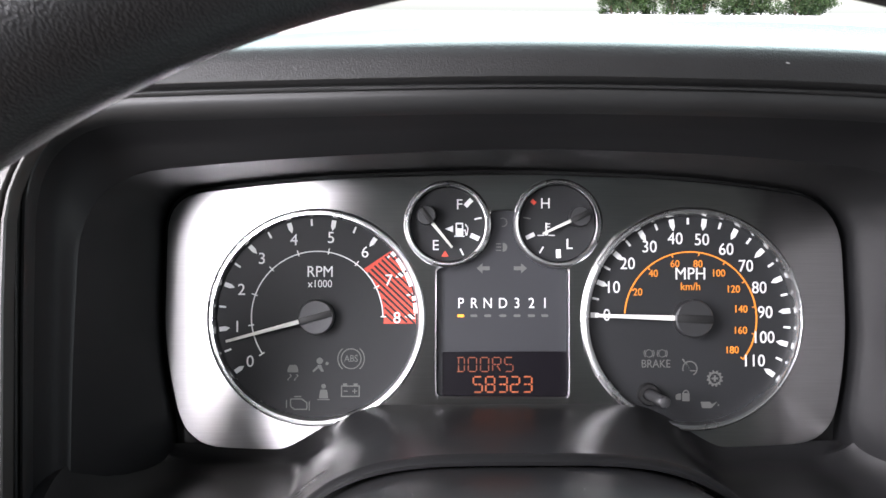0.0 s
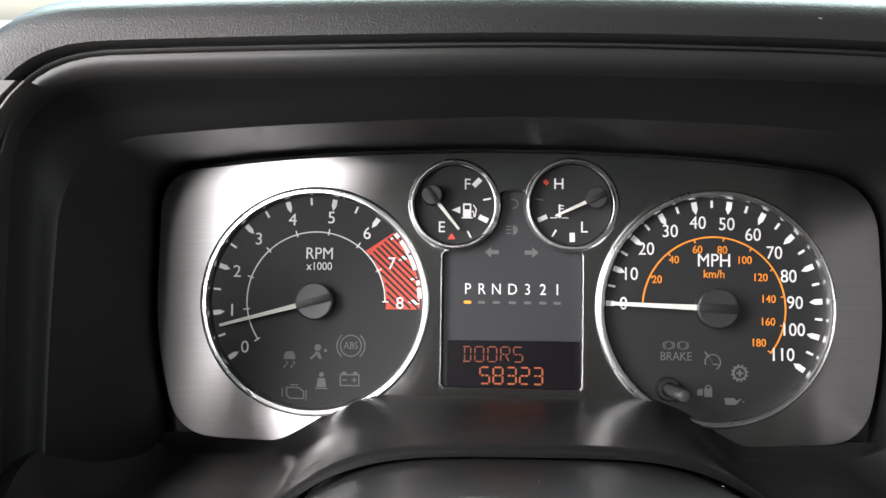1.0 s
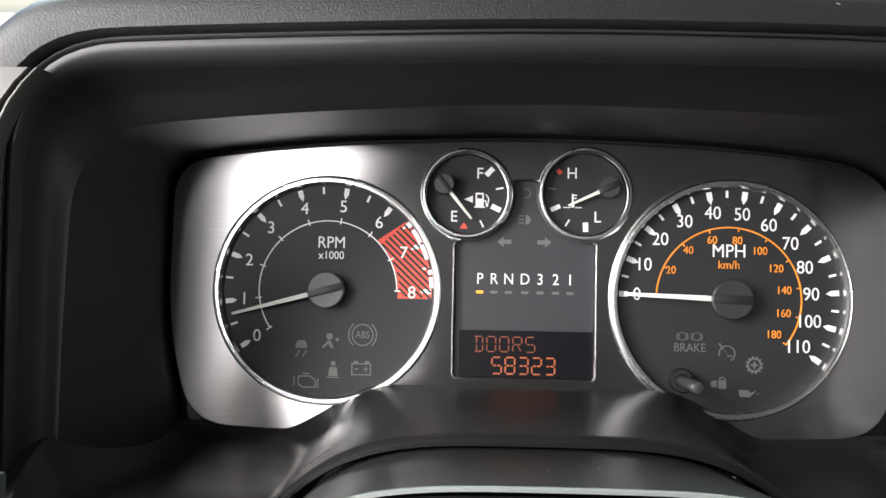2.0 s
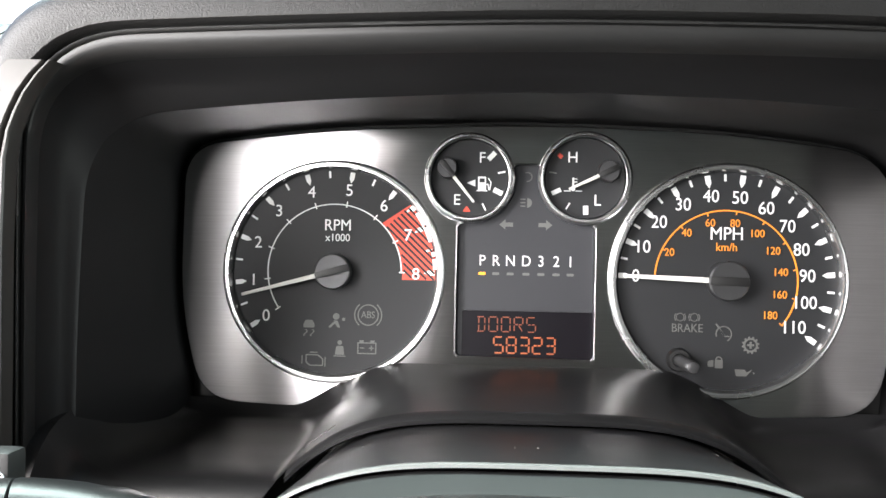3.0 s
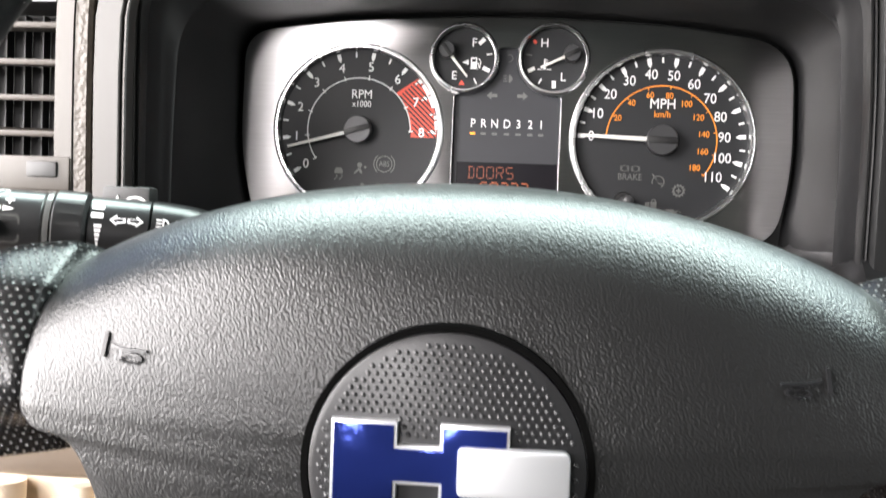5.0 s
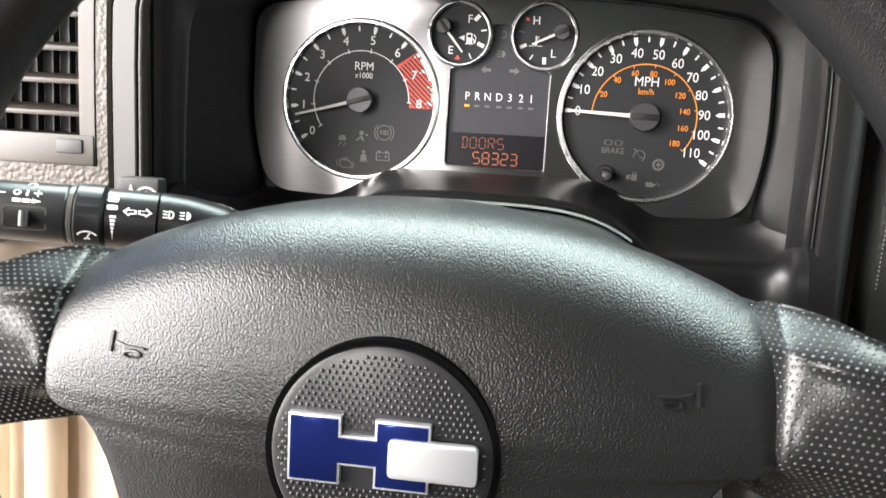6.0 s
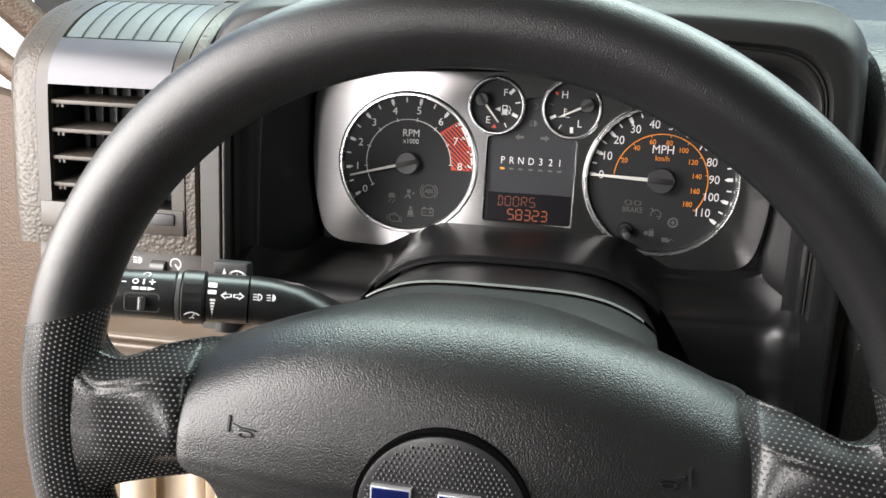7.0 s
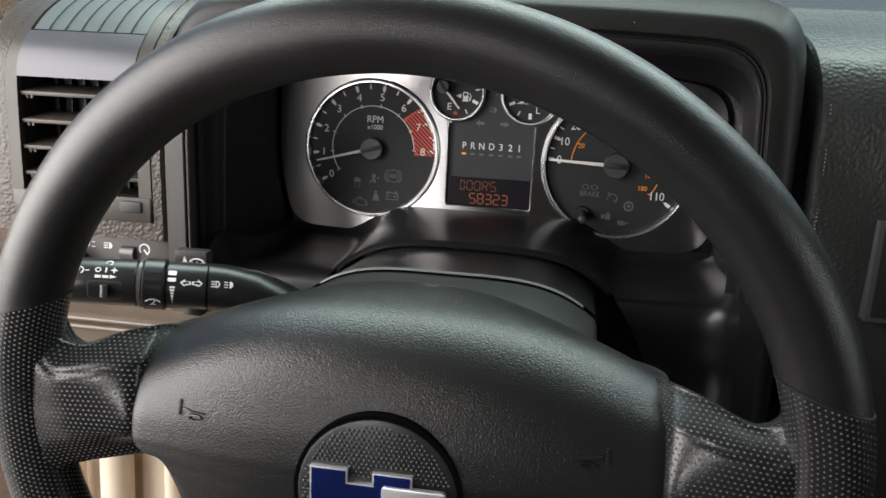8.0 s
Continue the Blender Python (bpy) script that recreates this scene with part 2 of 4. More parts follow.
def band(cx, cy, r0, r1, a0, a1, n=40):
    return arc(cx, cy, r1, a0, a1, n) + arc(cx, cy, r0, a1, a0, n)


def rounded(points, radii, n=6):
    """A closed polygon with rounded corners."""
    out, k = [], len(points)
    for i, (p, r) in enumerate(zip(points, radii)):
        p, a, b = Vector(p), Vector(points[i - 1]), Vector(points[(i + 1) % k])
        da, db = (a - p), (b - p)
        r = min(r, da.length * 0.49, db.length * 0.49)
        s, e = p + da.normalized() * r, p + db.normalized() * r
        for j in range(n + 1):
            u = j / n
            out.append(tuple((1 - u) ** 2 * s + 2 * u * (1 - u) * p + u * u * e))
    return out


def box_loop(x0, y0, x1, y1, r=0.0, n=5):
    pts = [(x0, y0), (x1, y0), (x1, y1), (x0, y1)]
    return rounded(pts, [r] * 4, n) if r else pts


def loft(loops, cap0=False, cap1=False, closed=True):
    """Skins loops of equal length (points x, y, z)."""
    bm = bmesh.new()
    rows = [[bm.verts.new(p) for p in loop] for loop in loops]
    k = len(rows[0])
    for a, b in zip(rows, rows[1:]):
        for i in range(k if closed else k - 1):
            j = (i + 1) % k
            bm.faces.new((a[i], a[j], b[j], b[i]))
    if cap0:
        bm.faces.new(list(reversed(rows[0])))
    if cap1:
        bm.faces.new(rows[-1])
    bmesh.ops.recalc_face_normals(bm, faces=bm.faces)
    return bm


def lathe(profile, cx, cy, n=64, closed=False):
    """Turns (radius, z) round an axis along z."""
    loops = [[(cx + r * math.cos(2 * math.pi * i / n), cy + r * math.sin(2 * math.pi * i / n), z) for i in range(n)] for r, z in profile]
    if closed:
        loops.append(loops[0])
    bm = loft(loops)
    bmesh.ops.remove_doubles(bm, verts=bm.verts, dist=1e-6)
    bmesh.ops.recalc_face_normals(bm, faces=bm.faces)
    return bm


def tube(path, radii, n=14, flat=(1.0, 1.0), cap=True):
    """A round bar along a path."""
    pts = [Vector(p) for p in path]
    if not hasattr(radii, "__len__"):
        radii = [radii] * len(pts)
    loops, side = [], None
    for i, p in enumerate(pts):
        d = (pts[min(i + 1, len(pts) - 1)] - pts[max(i - 1, 0)]).normalized()
        if side is None:
            side = d.cross(Vector((0, 1, 0.01))).normalized()
        side = (side - d * side.dot(d)).normalized()
        up = d.cross(side)
        loops.append([tuple(p + radii[i] * (side * flat[0] * math.cos(2 * math.pi * j / n) + up * flat[1] * math.sin(2 * math.pi * j / n))) for j in range(n)])
    return loft(loops, cap, cap)


def block(x0, y0, z0, x1, y1, z1, bevel=0.02):
    bm = bmesh.new()
    bmesh.ops.create_cube(bm, size=1)
    bmesh.ops.transform(bm, matrix=Matrix.Translation(((x0 + x1) / 2, (y0 + y1) / 2, (z0 + z1) / 2)) @ Matrix.Diagonal((x1 - x0, y1 - y0, z1 - z0, 1)), verts=bm.verts)
    if bevel:
        bmesh.ops.bevel(bm, geom=bm.edges, offset=bevel, segments=2, affect="EDGES", profile=0.6)
    return bm


def join(*bms):
    out = bmesh.new()
    for bm in bms:
        me = bpy.data.meshes.new("tmp")
        bm.to_mesh(me)
        bm.free()
        out.from_mesh(me)
        bpy.data.meshes.remove(me)
    return out


def smooth_rows(rows, steps):
    """Catmull-Rom through rows of numbers."""
    rows, out = [np.array(r, float) for r in rows], []
    for i in range(len(rows) - 1):
        p0, p1, p2, p3 = rows[max(i - 1, 0)], rows[i], rows[i + 1], rows[min(i + 2, len(rows) - 1)]
        for k in range(steps):
            u = k / steps
            out.append(0.5 * (2 * p1 + (p2 - p0) * u + (2 * p0 - 5 * p1 + 4 * p2 - p3) * u * u + (3 * p1 - p0 - 3 * p2 + p3) * u ** 3))
    return out + [rows[-1]]


# ---- instrument cluster ----
RPM, SPEED, FUEL, TEMP = (-0.89, 0.345, 0.80), (1.936, 0.36, 0.83), (0.09, -0.352, 0.315), (0.922, -0.36, 0.325)
cluster = thing("instrument_cluster", (0.53, 0.3, 0.1), "brushed grey instrument cluster with two large dials and a display", "instrument cluster")
PLATE = rounded([(-2.0, -0.56), (-0.9, -0.69), (0.53, -0.74), (1.96, -0.69), (3.08, -0.54), (3.12, 0.6), (2.98, 1.3), (2.2, 1.33), (0.53, 1.33), (-1.2, 1.33), (-1.85, 1.3), (-2.02, 0.6)],
                [0.28, 0.5, 0.5, 0.5, 0.4, 0.5, 0.3, 0.1, 0.1, 0.1, 0.28, 0.5], 8)
DISPLAY = ([(0.0, 0.0), (0.02, -0.02)] + arc(*FUEL[:2], 0.302, -76, -4, 18) + rounded([(0.405, -0.36), (0.405, -0.46), (0.6, -0.46), (0.6, -0.36)], [0.0, 0.04, 0.04, 0.0], 4)
           + arc(*TEMP[:2], 0.31, 184, 256, 18) + [(0.98, -0.02), (1.0, 0.0), (1.0, 0.935), (0.98, 0.955), (0.02, 0.945), (0.0, 0.925)])
holes = [circle(x, y, r - 0.03, 96) for x, y, r in (RPM, SPEED, FUEL, TEMP)]
part("faceplate", sheet([PLATE, DISPLAY, *holes], 0.0, 0.03, 0.006), BRUSHED, cluster, "brushed dark silver faceplate", sharp=5)
part("backing", sheet([box_loop(-2.1, -0.8, 3.2, 1.4, 0.2)], 0.16, 0.04), MATTE, cluster)

# display window
face = part("display_screen", sheet([rounded([(-0.02, -0.5), (1.02, -0.5), (1.02, 1.0), (-0.02, 1.0)], [0.02] * 4)], 0.06, 0.05), PANE, cluster, "dark display window")
part("display_frame", sheet([[(0.53 + (x - 0.53) * 1.0, y) for x, y in DISPLAY], [(0.5 + (x - 0.5) * 0.99, 0.25 + (y - 0.25) * 0.99) for x, y in DISPLAY]], -0.006, 0.04, 0.004), BRUSHED, face)
part("message_screen", sheet([box_loop(0.05, 0.61, 1.0, 0.975, 0.01)], 0.05, 0.008), SCREEN, face, "black message screen with orange digits")
for x, c in zip((0.19, 0.29, 0.395, 0.51, 0.618, 0.728, 0.83), "PRND321"):
    part("gear_letter", lettering(c, x, 0.248, 0.078, 0.056, slim=0.88), WHITE, face)
    part("gear_lamp", sheet([box_loop(x - 0.026, 0.33, x + 0.026, 0.35, 0.009)], 0.056, 0.006), AMBER if c == "P" else DIM, face)


def arrow(cx, cy, s, d):
    return [(cx + d * s, cy), (cx + d * 0.1 * s, cy - 0.75 * s), (cx + d * 0.1 * s, cy - 0.3 * s), (cx - d * s, cy - 0.3 * s), (cx - d * s, cy + 0.3 * s), (cx + d * 0.1 * s, cy + 0.3 * s), (cx + d * 0.1 * s, cy + 0.75 * s)]


for x, d in ((0.36, -1), (0.645, 1)):
    part("turn_arrow", sheet([arrow(x, -0.02, 0.05, d)], 0.056, 0.006), DIM, face)
part("headlamp_symbol", sheet([band(0.51, -0.18, 0.0, 0.035, -90, 90, 12), box_loop(0.46, -0.21, 0.498, -0.203), box_loop(0.46, -0.185, 0.498, -0.178), box_loop(0.46, -0.16, 0.498, -0.153)], 0.056, 0.006), DIM, face)
part("lamp_symbol", sheet([band(0.51, -0.37, 0.028, 0.036, -100, 120, 16)], 0.056, 0.006), DIM, face)

SEGMENTS = {"a": ((0.12, 0), (0.88, 0)), "b": ((1, 0.06), (1, 0.44)), "c": ((1, 0.56), (1, 0.94)), "d": ((0.12, 1), (0.88, 1)), "e": ((0, 0.56), (0, 0.94)),
            "f": ((0, 0.06), (0, 0.44)), "g": ((0.12, 0.5), (0.44, 0.5)), "h": ((0.56, 0.5), (0.88, 0.5)), "i": ((0.3, 0.06), (0.3, 0.44)), "l": ((0.3, 0.56), (0.3, 0.94)), "k": ((0.55, 0.58), (0.92, 0.94))}
GLYPHS = {"D": "abcdil", "O": "abcdef", "R": "abefghk", "S": "afghcd", "5": "afghcd", "8": "abcdefgh", "3": "abcdgh", "2": "abghed"}


def readout(text, x0, y0, w, h, pitch, t):
    out = []
    for i, c in enumerate(text):
        for s in GLYPHS[c]:
            (ax, ay), (bx, by) = SEGMENTS[s]
            x, y, X, Y = x0 + i * pitch + ax * w, y0 + ay * h, x0 + i * pitch + bx * w, y0 + by * h
            d = Vector((X - x, Y - y)).normalized() * t
            o = Vector((-d.y, d.x))
            out.append([(x - o.x, y - o.y), (x + o.x, y + o.y), (X + o.x, Y + o.y), (X - o.x, Y - o.y)])
    return out


part("message_text", sheet(readout("DOORS", 0.155, 0.655, 0.062, 0.105, 0.092, 0.0038), 0.046, 0.004), LCDDIM, face, "dim orange word DOORS")
part("odometer_digits", sheet(readout("58323", 0.285, 0.8, 0.066, 0.115, 0.094, 0.0056), 0.046, 0.004), LCD, face, "orange odometer digits")


def gauge(name, spec, label):
    x, y, r = spec
    dial = part(name, lathe([(0.0, 0.03), (r - 0.035, 0.03), (r - 0.03, 0.05), (r - 0.03, 0.09), (0, 0.09)], x, y, 96), DIAL, cluster, label)
    k = min(1.0, r / 0.6)
    part("bezel_ring", lathe([(r - 0.045 * k, 0.03), (r - 0.045 * k, -0.035), (r - 0.035 * k, -0.055), (r - 0.02 * k, -0.055), (r - 0.015 * k, -0.04), (r - 0.005 * k, -0.045), (r + 0.008, -0.035), (r + 0.016, 0.004), (r - 0.02, 0.02)], x, y, 96, True), CHROME, dial, "polished chrome ring")
    return dial


def on(spec, deg, f):
    return spec[0] + f * math.cos(radians(deg)), spec[1] - f * math.sin(radians(deg))


def tick(spec, deg, r0, r1, w, pointed):
    c, s = math.cos(radians(deg)), math.sin(radians(deg))
    shape = [(r1, -w), (r1, w), (r0 + 0.4 * (r1 - r0), w), (r0, 0.0), (r0 + 0.4 * (r1 - r0), -w)] if pointed else [(r1, -w), (r1, w), (r0, w), (r0, -w)]
    return [(spec[0] + a * c - b * s, spec[1] - a * s - b * c) for a, b in shape]


def needle(dial, spec, deg, hub_at, length, hub_r, wide, back=0.0):
    c, s = math.cos(radians(deg)), math.sin(radians(deg))
    hx, hy = hub_at
    hub = part("needle_hub", lathe([(0, -0.075), (hub_r * 0.93, -0.075), (hub_r, -0.065), (hub_r, 0.03)], hx, hy, 40), HUB, dial)
    def line(a0, a1, w0, w1):
        return [(hx + a * c - b * s, hy - a * s - b * c) for a, b in ((a0, -w0), (a0, w0), (a1, w1), (a1, -w1))]
    part("needle", sheet([line(hub_r * 0.9, length, wide, wide * 0.6)], -0.045, 0.02, 0.004), NEEDLE, dial, "white pointer")
    part("hub_bar", sheet([line(-hub_r * 0.95, hub_r * 0.98, wide * 1.6, wide * 1.5)], -0.088, 0.014, 0.004), MATTE, hub)
    return hub


# tachometer: 0 to 8, from 214 degrees clockwise to 0
tacho = gauge("tachometer", RPM, "black tachometer dial with red zone")
rpm_at = lambda v: 214 - 26.75 * v
for v in range(9):
    part("tick", sheet([tick(RPM, rpm_at(v), 0.655, 0.735, 0.017, True)], 0.024, 0.006), WHITE, tacho)
    if v < 8:
        part("tick", sheet([tick(RPM, rpm_at(v + 0.5), 0.685, 0.735, 0.007, False)], 0.024, 0.006), WHITE, tacho)
    part("inner_tick", sheet([tick(RPM, rpm_at(v), 0.475, 0.52, 0.004, False)], 0.024, 0.006), WHITE, tacho)
    nx, ny = on(RPM, rpm_at(v) - (4 if v == 8 else 0), 0.6)
    part("numeral", lettering(str(v), nx, ny - (0.03 if v == 8 else 0), 0.085, 0.02), WHITE, tacho)
part("scale_line", sheet([band(RPM[0], RPM[1], 0.488, 0.496, 214, 0, 90)], 0.024, 0.006), WHITE, tacho)
part("red_zone", sheet([arc(*RPM[:2], 0.74, 42, -4, 24) + arc(*RPM[:2], 0.5, -6, 46, 24)], 0.0265, 0.003), RED, tacho)
stripes = []
for i in range(-14, 22):
    run = []
    for j in range(160):
        u = -0.5 + j / 159 * 1.2
        x, yy = RPM[0] + 0.62 + u * 0.72 + i * 0.024, RPM[1] - 0.2 + u * 0.69 - i * 0.025
        d, a = math.hypot(x - RPM[0], yy - RPM[1]), math.degrees(math.atan2(RPM[1] - yy, x - RPM[0]))
        if 0.505 < d < 0.735 and -4 < a < 42:
            run.append((x, yy))
    if len(run) > 2:
        (ax, ay), (bx, by) = run[0], run[-1]
        stripes.append([(ax + 0.0055, ay - 0.0055), (bx + 0.0055, by - 0.0055), (bx - 0.0055, by + 0.0055), (ax - 0.0055, ay + 0.0055)])
part("red_zone_stripes", sheet(stripes, 0.0235, 0.003), DIAL, tacho)
for a0, a1 in ((41, 38), (36, 28), (26.5, 18), (12, 9.5), (8, 2)):
    part("white_band", sheet([band(RPM[0], RPM[1], 0.725, 0.755, a0, a1, 8)], 0.02, 0.004), WHITE, tacho)
part("dial_word", lettering("RPM", RPM[0] + 0.02, RPM[1] - 0.335, 0.082, 0.024, slim=0.92), WHITE, tacho)
part("dial_word", lettering("x1000", RPM[0] + 0.02, RPM[1] - 0.245, 0.056, 0.024, slim=0.92), WHITE, tacho)
needle(tacho, RPM, 195, RPM[:2], 0.69, 0.13, 0.017)
ax, ay = RPM[0] + 0.255, RPM[1] + 0.315
part("abs_symbol", join(sheet([circle(ax, ay, 0.078), circle(ax, ay, 0.07)], 0.024, 0.004), sheet([band(ax, ay, 0.095, 0.103, -50, 50), band(ax, ay, 0.095, 0.103, 130, 230)], 0.024, 0.004), lettering("ABS", ax, ay, 0.05, 0.024, slim=0.85)), DIM, tacho)
bx, by = RPM[0] + 0.25, RPM[1] + 0.55
part("battery_symbol", join(sheet([box_loop(bx - 0.07, by - 0.035, bx + 0.07, by + 0.05), box_loop(bx - 0.062, by - 0.027, bx + 0.062, by + 0.042)], 0.024, 0.004), sheet([box_loop(bx - 0.055, by - 0.05, bx - 0.025, by - 0.035), box_loop(bx + 0.025, by - 0.05, bx + 0.055, by - 0.035), box_loop(bx - 0.05, by + 0.003, bx - 0.02, by + 0.01), box_loop(bx + 0.015, by + 0.003, bx + 0.05, by + 0.01), box_loop(bx + 0.029, by - 0.012, bx + 0.036, by + 0.003), box_loop(bx + 0.029, by + 0.01, bx + 0.036, by + 0.025)], 0.024, 0.004)), DIM, tacho)
ex, ey = RPM[0] - 0.14, RPM[1] + 0.65
part("engine_symbol", sheet([rounded([(ex - 0.06, ey - 0.04), (ex + 0.03, ey - 0.04), (ex + 0.07, ey - 0.01), (ex + 0.07, ey + 0.045), (ex - 0.03, ey + 0.045), (ex - 0.06, ey + 0.02)], [0.008] * 6, 3), rounded([(ex - 0.052, ey - 0.032), (ex + 0.027, ey - 0.032), (ex + 0.062, ey - 0.006), (ex + 0.062, ey + 0.037), (ex - 0.027, ey + 0.037), (ex - 0.052, ey + 0.016)], [0.006] * 6, 3), box_loop(ex - 0.03, ey - 0.058, ex + 0.025, ey - 0.05), box_loop(ex - 0.09, ey - 0.03, ex - 0.083, ey + 0.03), box_loop(ex + 0.08, ey - 0.02, ex + 0.087, ey + 0.05)], 0.024, 0.004), DIM, tacho)
sx, sy = RPM[0] + 0.05, RPM[1] + 0.56
part("belt_symbol", sheet([circle(sx, sy - 0.04, 0.017, 20), rounded([(sx - 0.025, sy - 0.015), (sx + 0.025, sy - 0.015), (sx + 0.035, sy + 0.05), (sx - 0.035, sy + 0.05)], [0.01] * 4), box_loop(sx - 0.045, sy + 0.056, sx + 0.045, sy + 0.062)], 0.024, 0.004), DIM, tacho)
gx, gy = RPM[0] + 0.02, RPM[1] + 0.36
part("airbag_symbol", sheet([circle(gx, gy - 0.03, 0.024, 20), circle(gx + 0.055, gy - 0.01, 0.012, 14), [(gx - 0.02, gy), (gx + 0.01, gy), (gx + 0.03, gy + 0.05), (gx + 0.01, gy + 0.05)], [(gx - 0.02, gy + 0.01), (gx - 0.005, gy + 0.02), (gx - 0.045, gy + 0.055), (gx - 0.055, gy + 0.045)]], 0.024, 0.004), DIM, tacho)
kx, ky = RPM[0] - 0.18, RPM[1] + 0.42
part("traction_symbol", join(sheet([rounded([(kx - 0.04, ky - 0.03), (kx - 0.025, ky - 0.06), (kx + 0.025, ky - 0.06), (kx + 0.04, ky - 0.03), (kx + 0.04, ky - 0.005), (kx - 0.04, ky - 0.005)], [0.006] * 6, 3)], 0.024, 0.004), sheet([[(kx + d + 0.012 * math.sin(i * 0.9) + w, ky + 0.008 + i * 0.008) for i in range(7)] + [(kx + d + 0.012 * math.sin(i * 0.9) - w, ky + 0.008 + i * 0.008) for i in range(6, -1, -1)] for d in (-0.025, 0.025) for w in (0.004,)], 0.024, 0.004)), DIM, tacho)

# speedometer: 0 to 110, from 178 degrees clockwise
speedo = gauge("speedometer", SPEED, "black speedometer dial with orange inner scale")
mph_at = lambda v: 178 - 1.93 * v
for v in range(0, 111, 5):
    big = v % 10 == 0
    part("tick", sheet([tick(SPEED, mph_at(v), 0.675 if big else 0.715, 0.765, 0.019 if big else 0.008, big)], 0.024, 0.006), WHITE, speedo)
    if big:
        nx, ny = on(SPEED, mph_at(v), 0.606 - 0.036 * math.cos(radians(mph_at(v))))
        part("numeral", lettering(str(v), nx, ny, 0.09, 0.02, slim=0.92), WHITE, speedo)
for v in range(20, 181, 20):
    nx, ny = on(SPEED, mph_at(v * 0.6214), 0.42 - 0.034 * math.cos(radians(mph_at(v * 0.6214))))
    part("numeral", lettering(str(v), nx, ny, 0.055, 0.02, slim=0.92), ORANGE, speedo)
    part("inner_tick", sheet([tick(SPEED, mph_at(v * 0.6214), 0.48, 0.51, 0.004, False)], 0.024, 0.006), ORANGE, speedo)
part("scale_line", sheet([band(SPEED[0], SPEED[1], 0.5, 0.51, 176, -38, 90)], 0.024, 0.006), ORANGE, speedo)
part("dial_word", lettering("MPH", SPEED[0], SPEED[1] - 0.335, 0.092, 0.024, slim=0.92), WHITE, speedo)
part("dial_word", lettering("km/h", SPEED[0], SPEED[1] - 0.24, 0.058, 0.024, slim=0.92), ORANGE, speedo)
needle(speedo, SPEED, 178, SPEED[:2], 0.74, 0.142, 0.02)
part("brake_symbol", join(lettering("BRAKE", SPEED[0] - 0.27, SPEED[1] + 0.345, 0.06, 0.024, slim=0.88), sheet([c for d in (-0.05, 0.05) for c in (circle(SPEED[0] - 0.27 + d, SPEED[1] + 0.265, 0.03, 24), circle(SPEED[0] - 0.27 + d, SPEED[1] + 0.265, 0.025, 24))], 0.024, 0.004), sheet([band(SPEED[0] - 0.27 + d, SPEED[1] + 0.265, 0.036, 0.041, a, a + 80, 10) for d in (-0.05, 0.05) for a in (-40, 140)], 0.024, 0.004)), DIM, speedo)
cx, cy = SPEED[0] - 0.01, SPEED[1] + 0.38
part("cruise_symbol", sheet([band(cx, cy, 0.05, 0.058, -60, 200), [(cx - 0.06, cy - 0.07), (cx - 0.05, cy - 0.075), (cx + 0.01, cy + 0.01), (cx, cy + 0.016)], box_loop(cx + 0.005, cy + 0.012, cx + 0.04, cy + 0.02)], 0.024, 0.004), DIM, speedo)
cx, cy = SPEED[0] + 0.18, SPEED[1] + 0.455
gear = [(cx + (0.062 if (i // 2) % 2 else 0.05) * math.cos(math.pi * i / 24), cy + (0.062 if (i // 2) % 2 else 0.05) * math.sin(math.pi * i / 24)) for i in range(48)]
part("gearbox_symbol", sheet([gear, circle(cx, cy, 0.038, 24), box_loop(cx - 0.024, cy - 0.007, cx + 0.024, cy + 0.007), box_loop(cx - 0.007, cy - 0.024, cx + 0.007, cy - 0.0071), box_loop(cx - 0.007, cy + 0.0071, cx + 0.007, cy + 0.024)], 0.024, 0.004), DIM, speedo)
cx, cy = SPEED[0] - 0.06, SPEED[1] + 0.585
part("lock_symbol", sheet([box_loop(cx - 0.01, cy - 0.02, cx + 0.045, cy + 0.04, 0.005), band(cx + 0.018, cy - 0.02, 0.016, 0.024, 0, 180), rounded([(cx - 0.06, cy - 0.01), (cx - 0.02, cy - 0.02), (cx - 0.02, cy + 0.03), (cx - 0.06, cy + 0.03)], [0.008] * 4, 3)], 0.024, 0.004), DIM, speedo)
cx, cy = SPEED[0] + 0.12, SPEED[1] + 0.65
part("oil_symbol", sheet([rounded([(cx - 0.05, cy - 0.02), (cx + 0.02, cy - 0.02), (cx + 0.035, cy), (cx + 0.075, cy - 0.02), (cx + 0.03, cy + 0.028), (cx - 0.04, cy + 0.028)], [0.005] * 6, 3), circle(cx + 0.085, cy + 0.005, 0.006, 10)], 0.024, 0.004), DIM, speedo)
knob = part("trip_button", tube([(1.605, 0.93, 0.06), (1.605, 0.93, -0.3), (1.605, 0.93, -0.4), (1.605, 0.93, -0.42), (1.605, 0.93, -0.425)], [0.042, 0.042, 0.044, 0.038, 0.025], 24), KNOBGREY, speedo, "dark grey reset button")
part("trip_button_collar", lathe([(0.05, -0.03), (0.075, -0.03), (0.085, 0.0), (0.085, 0.03)], 1.605, 0.93, 28), MATTE, speedo)

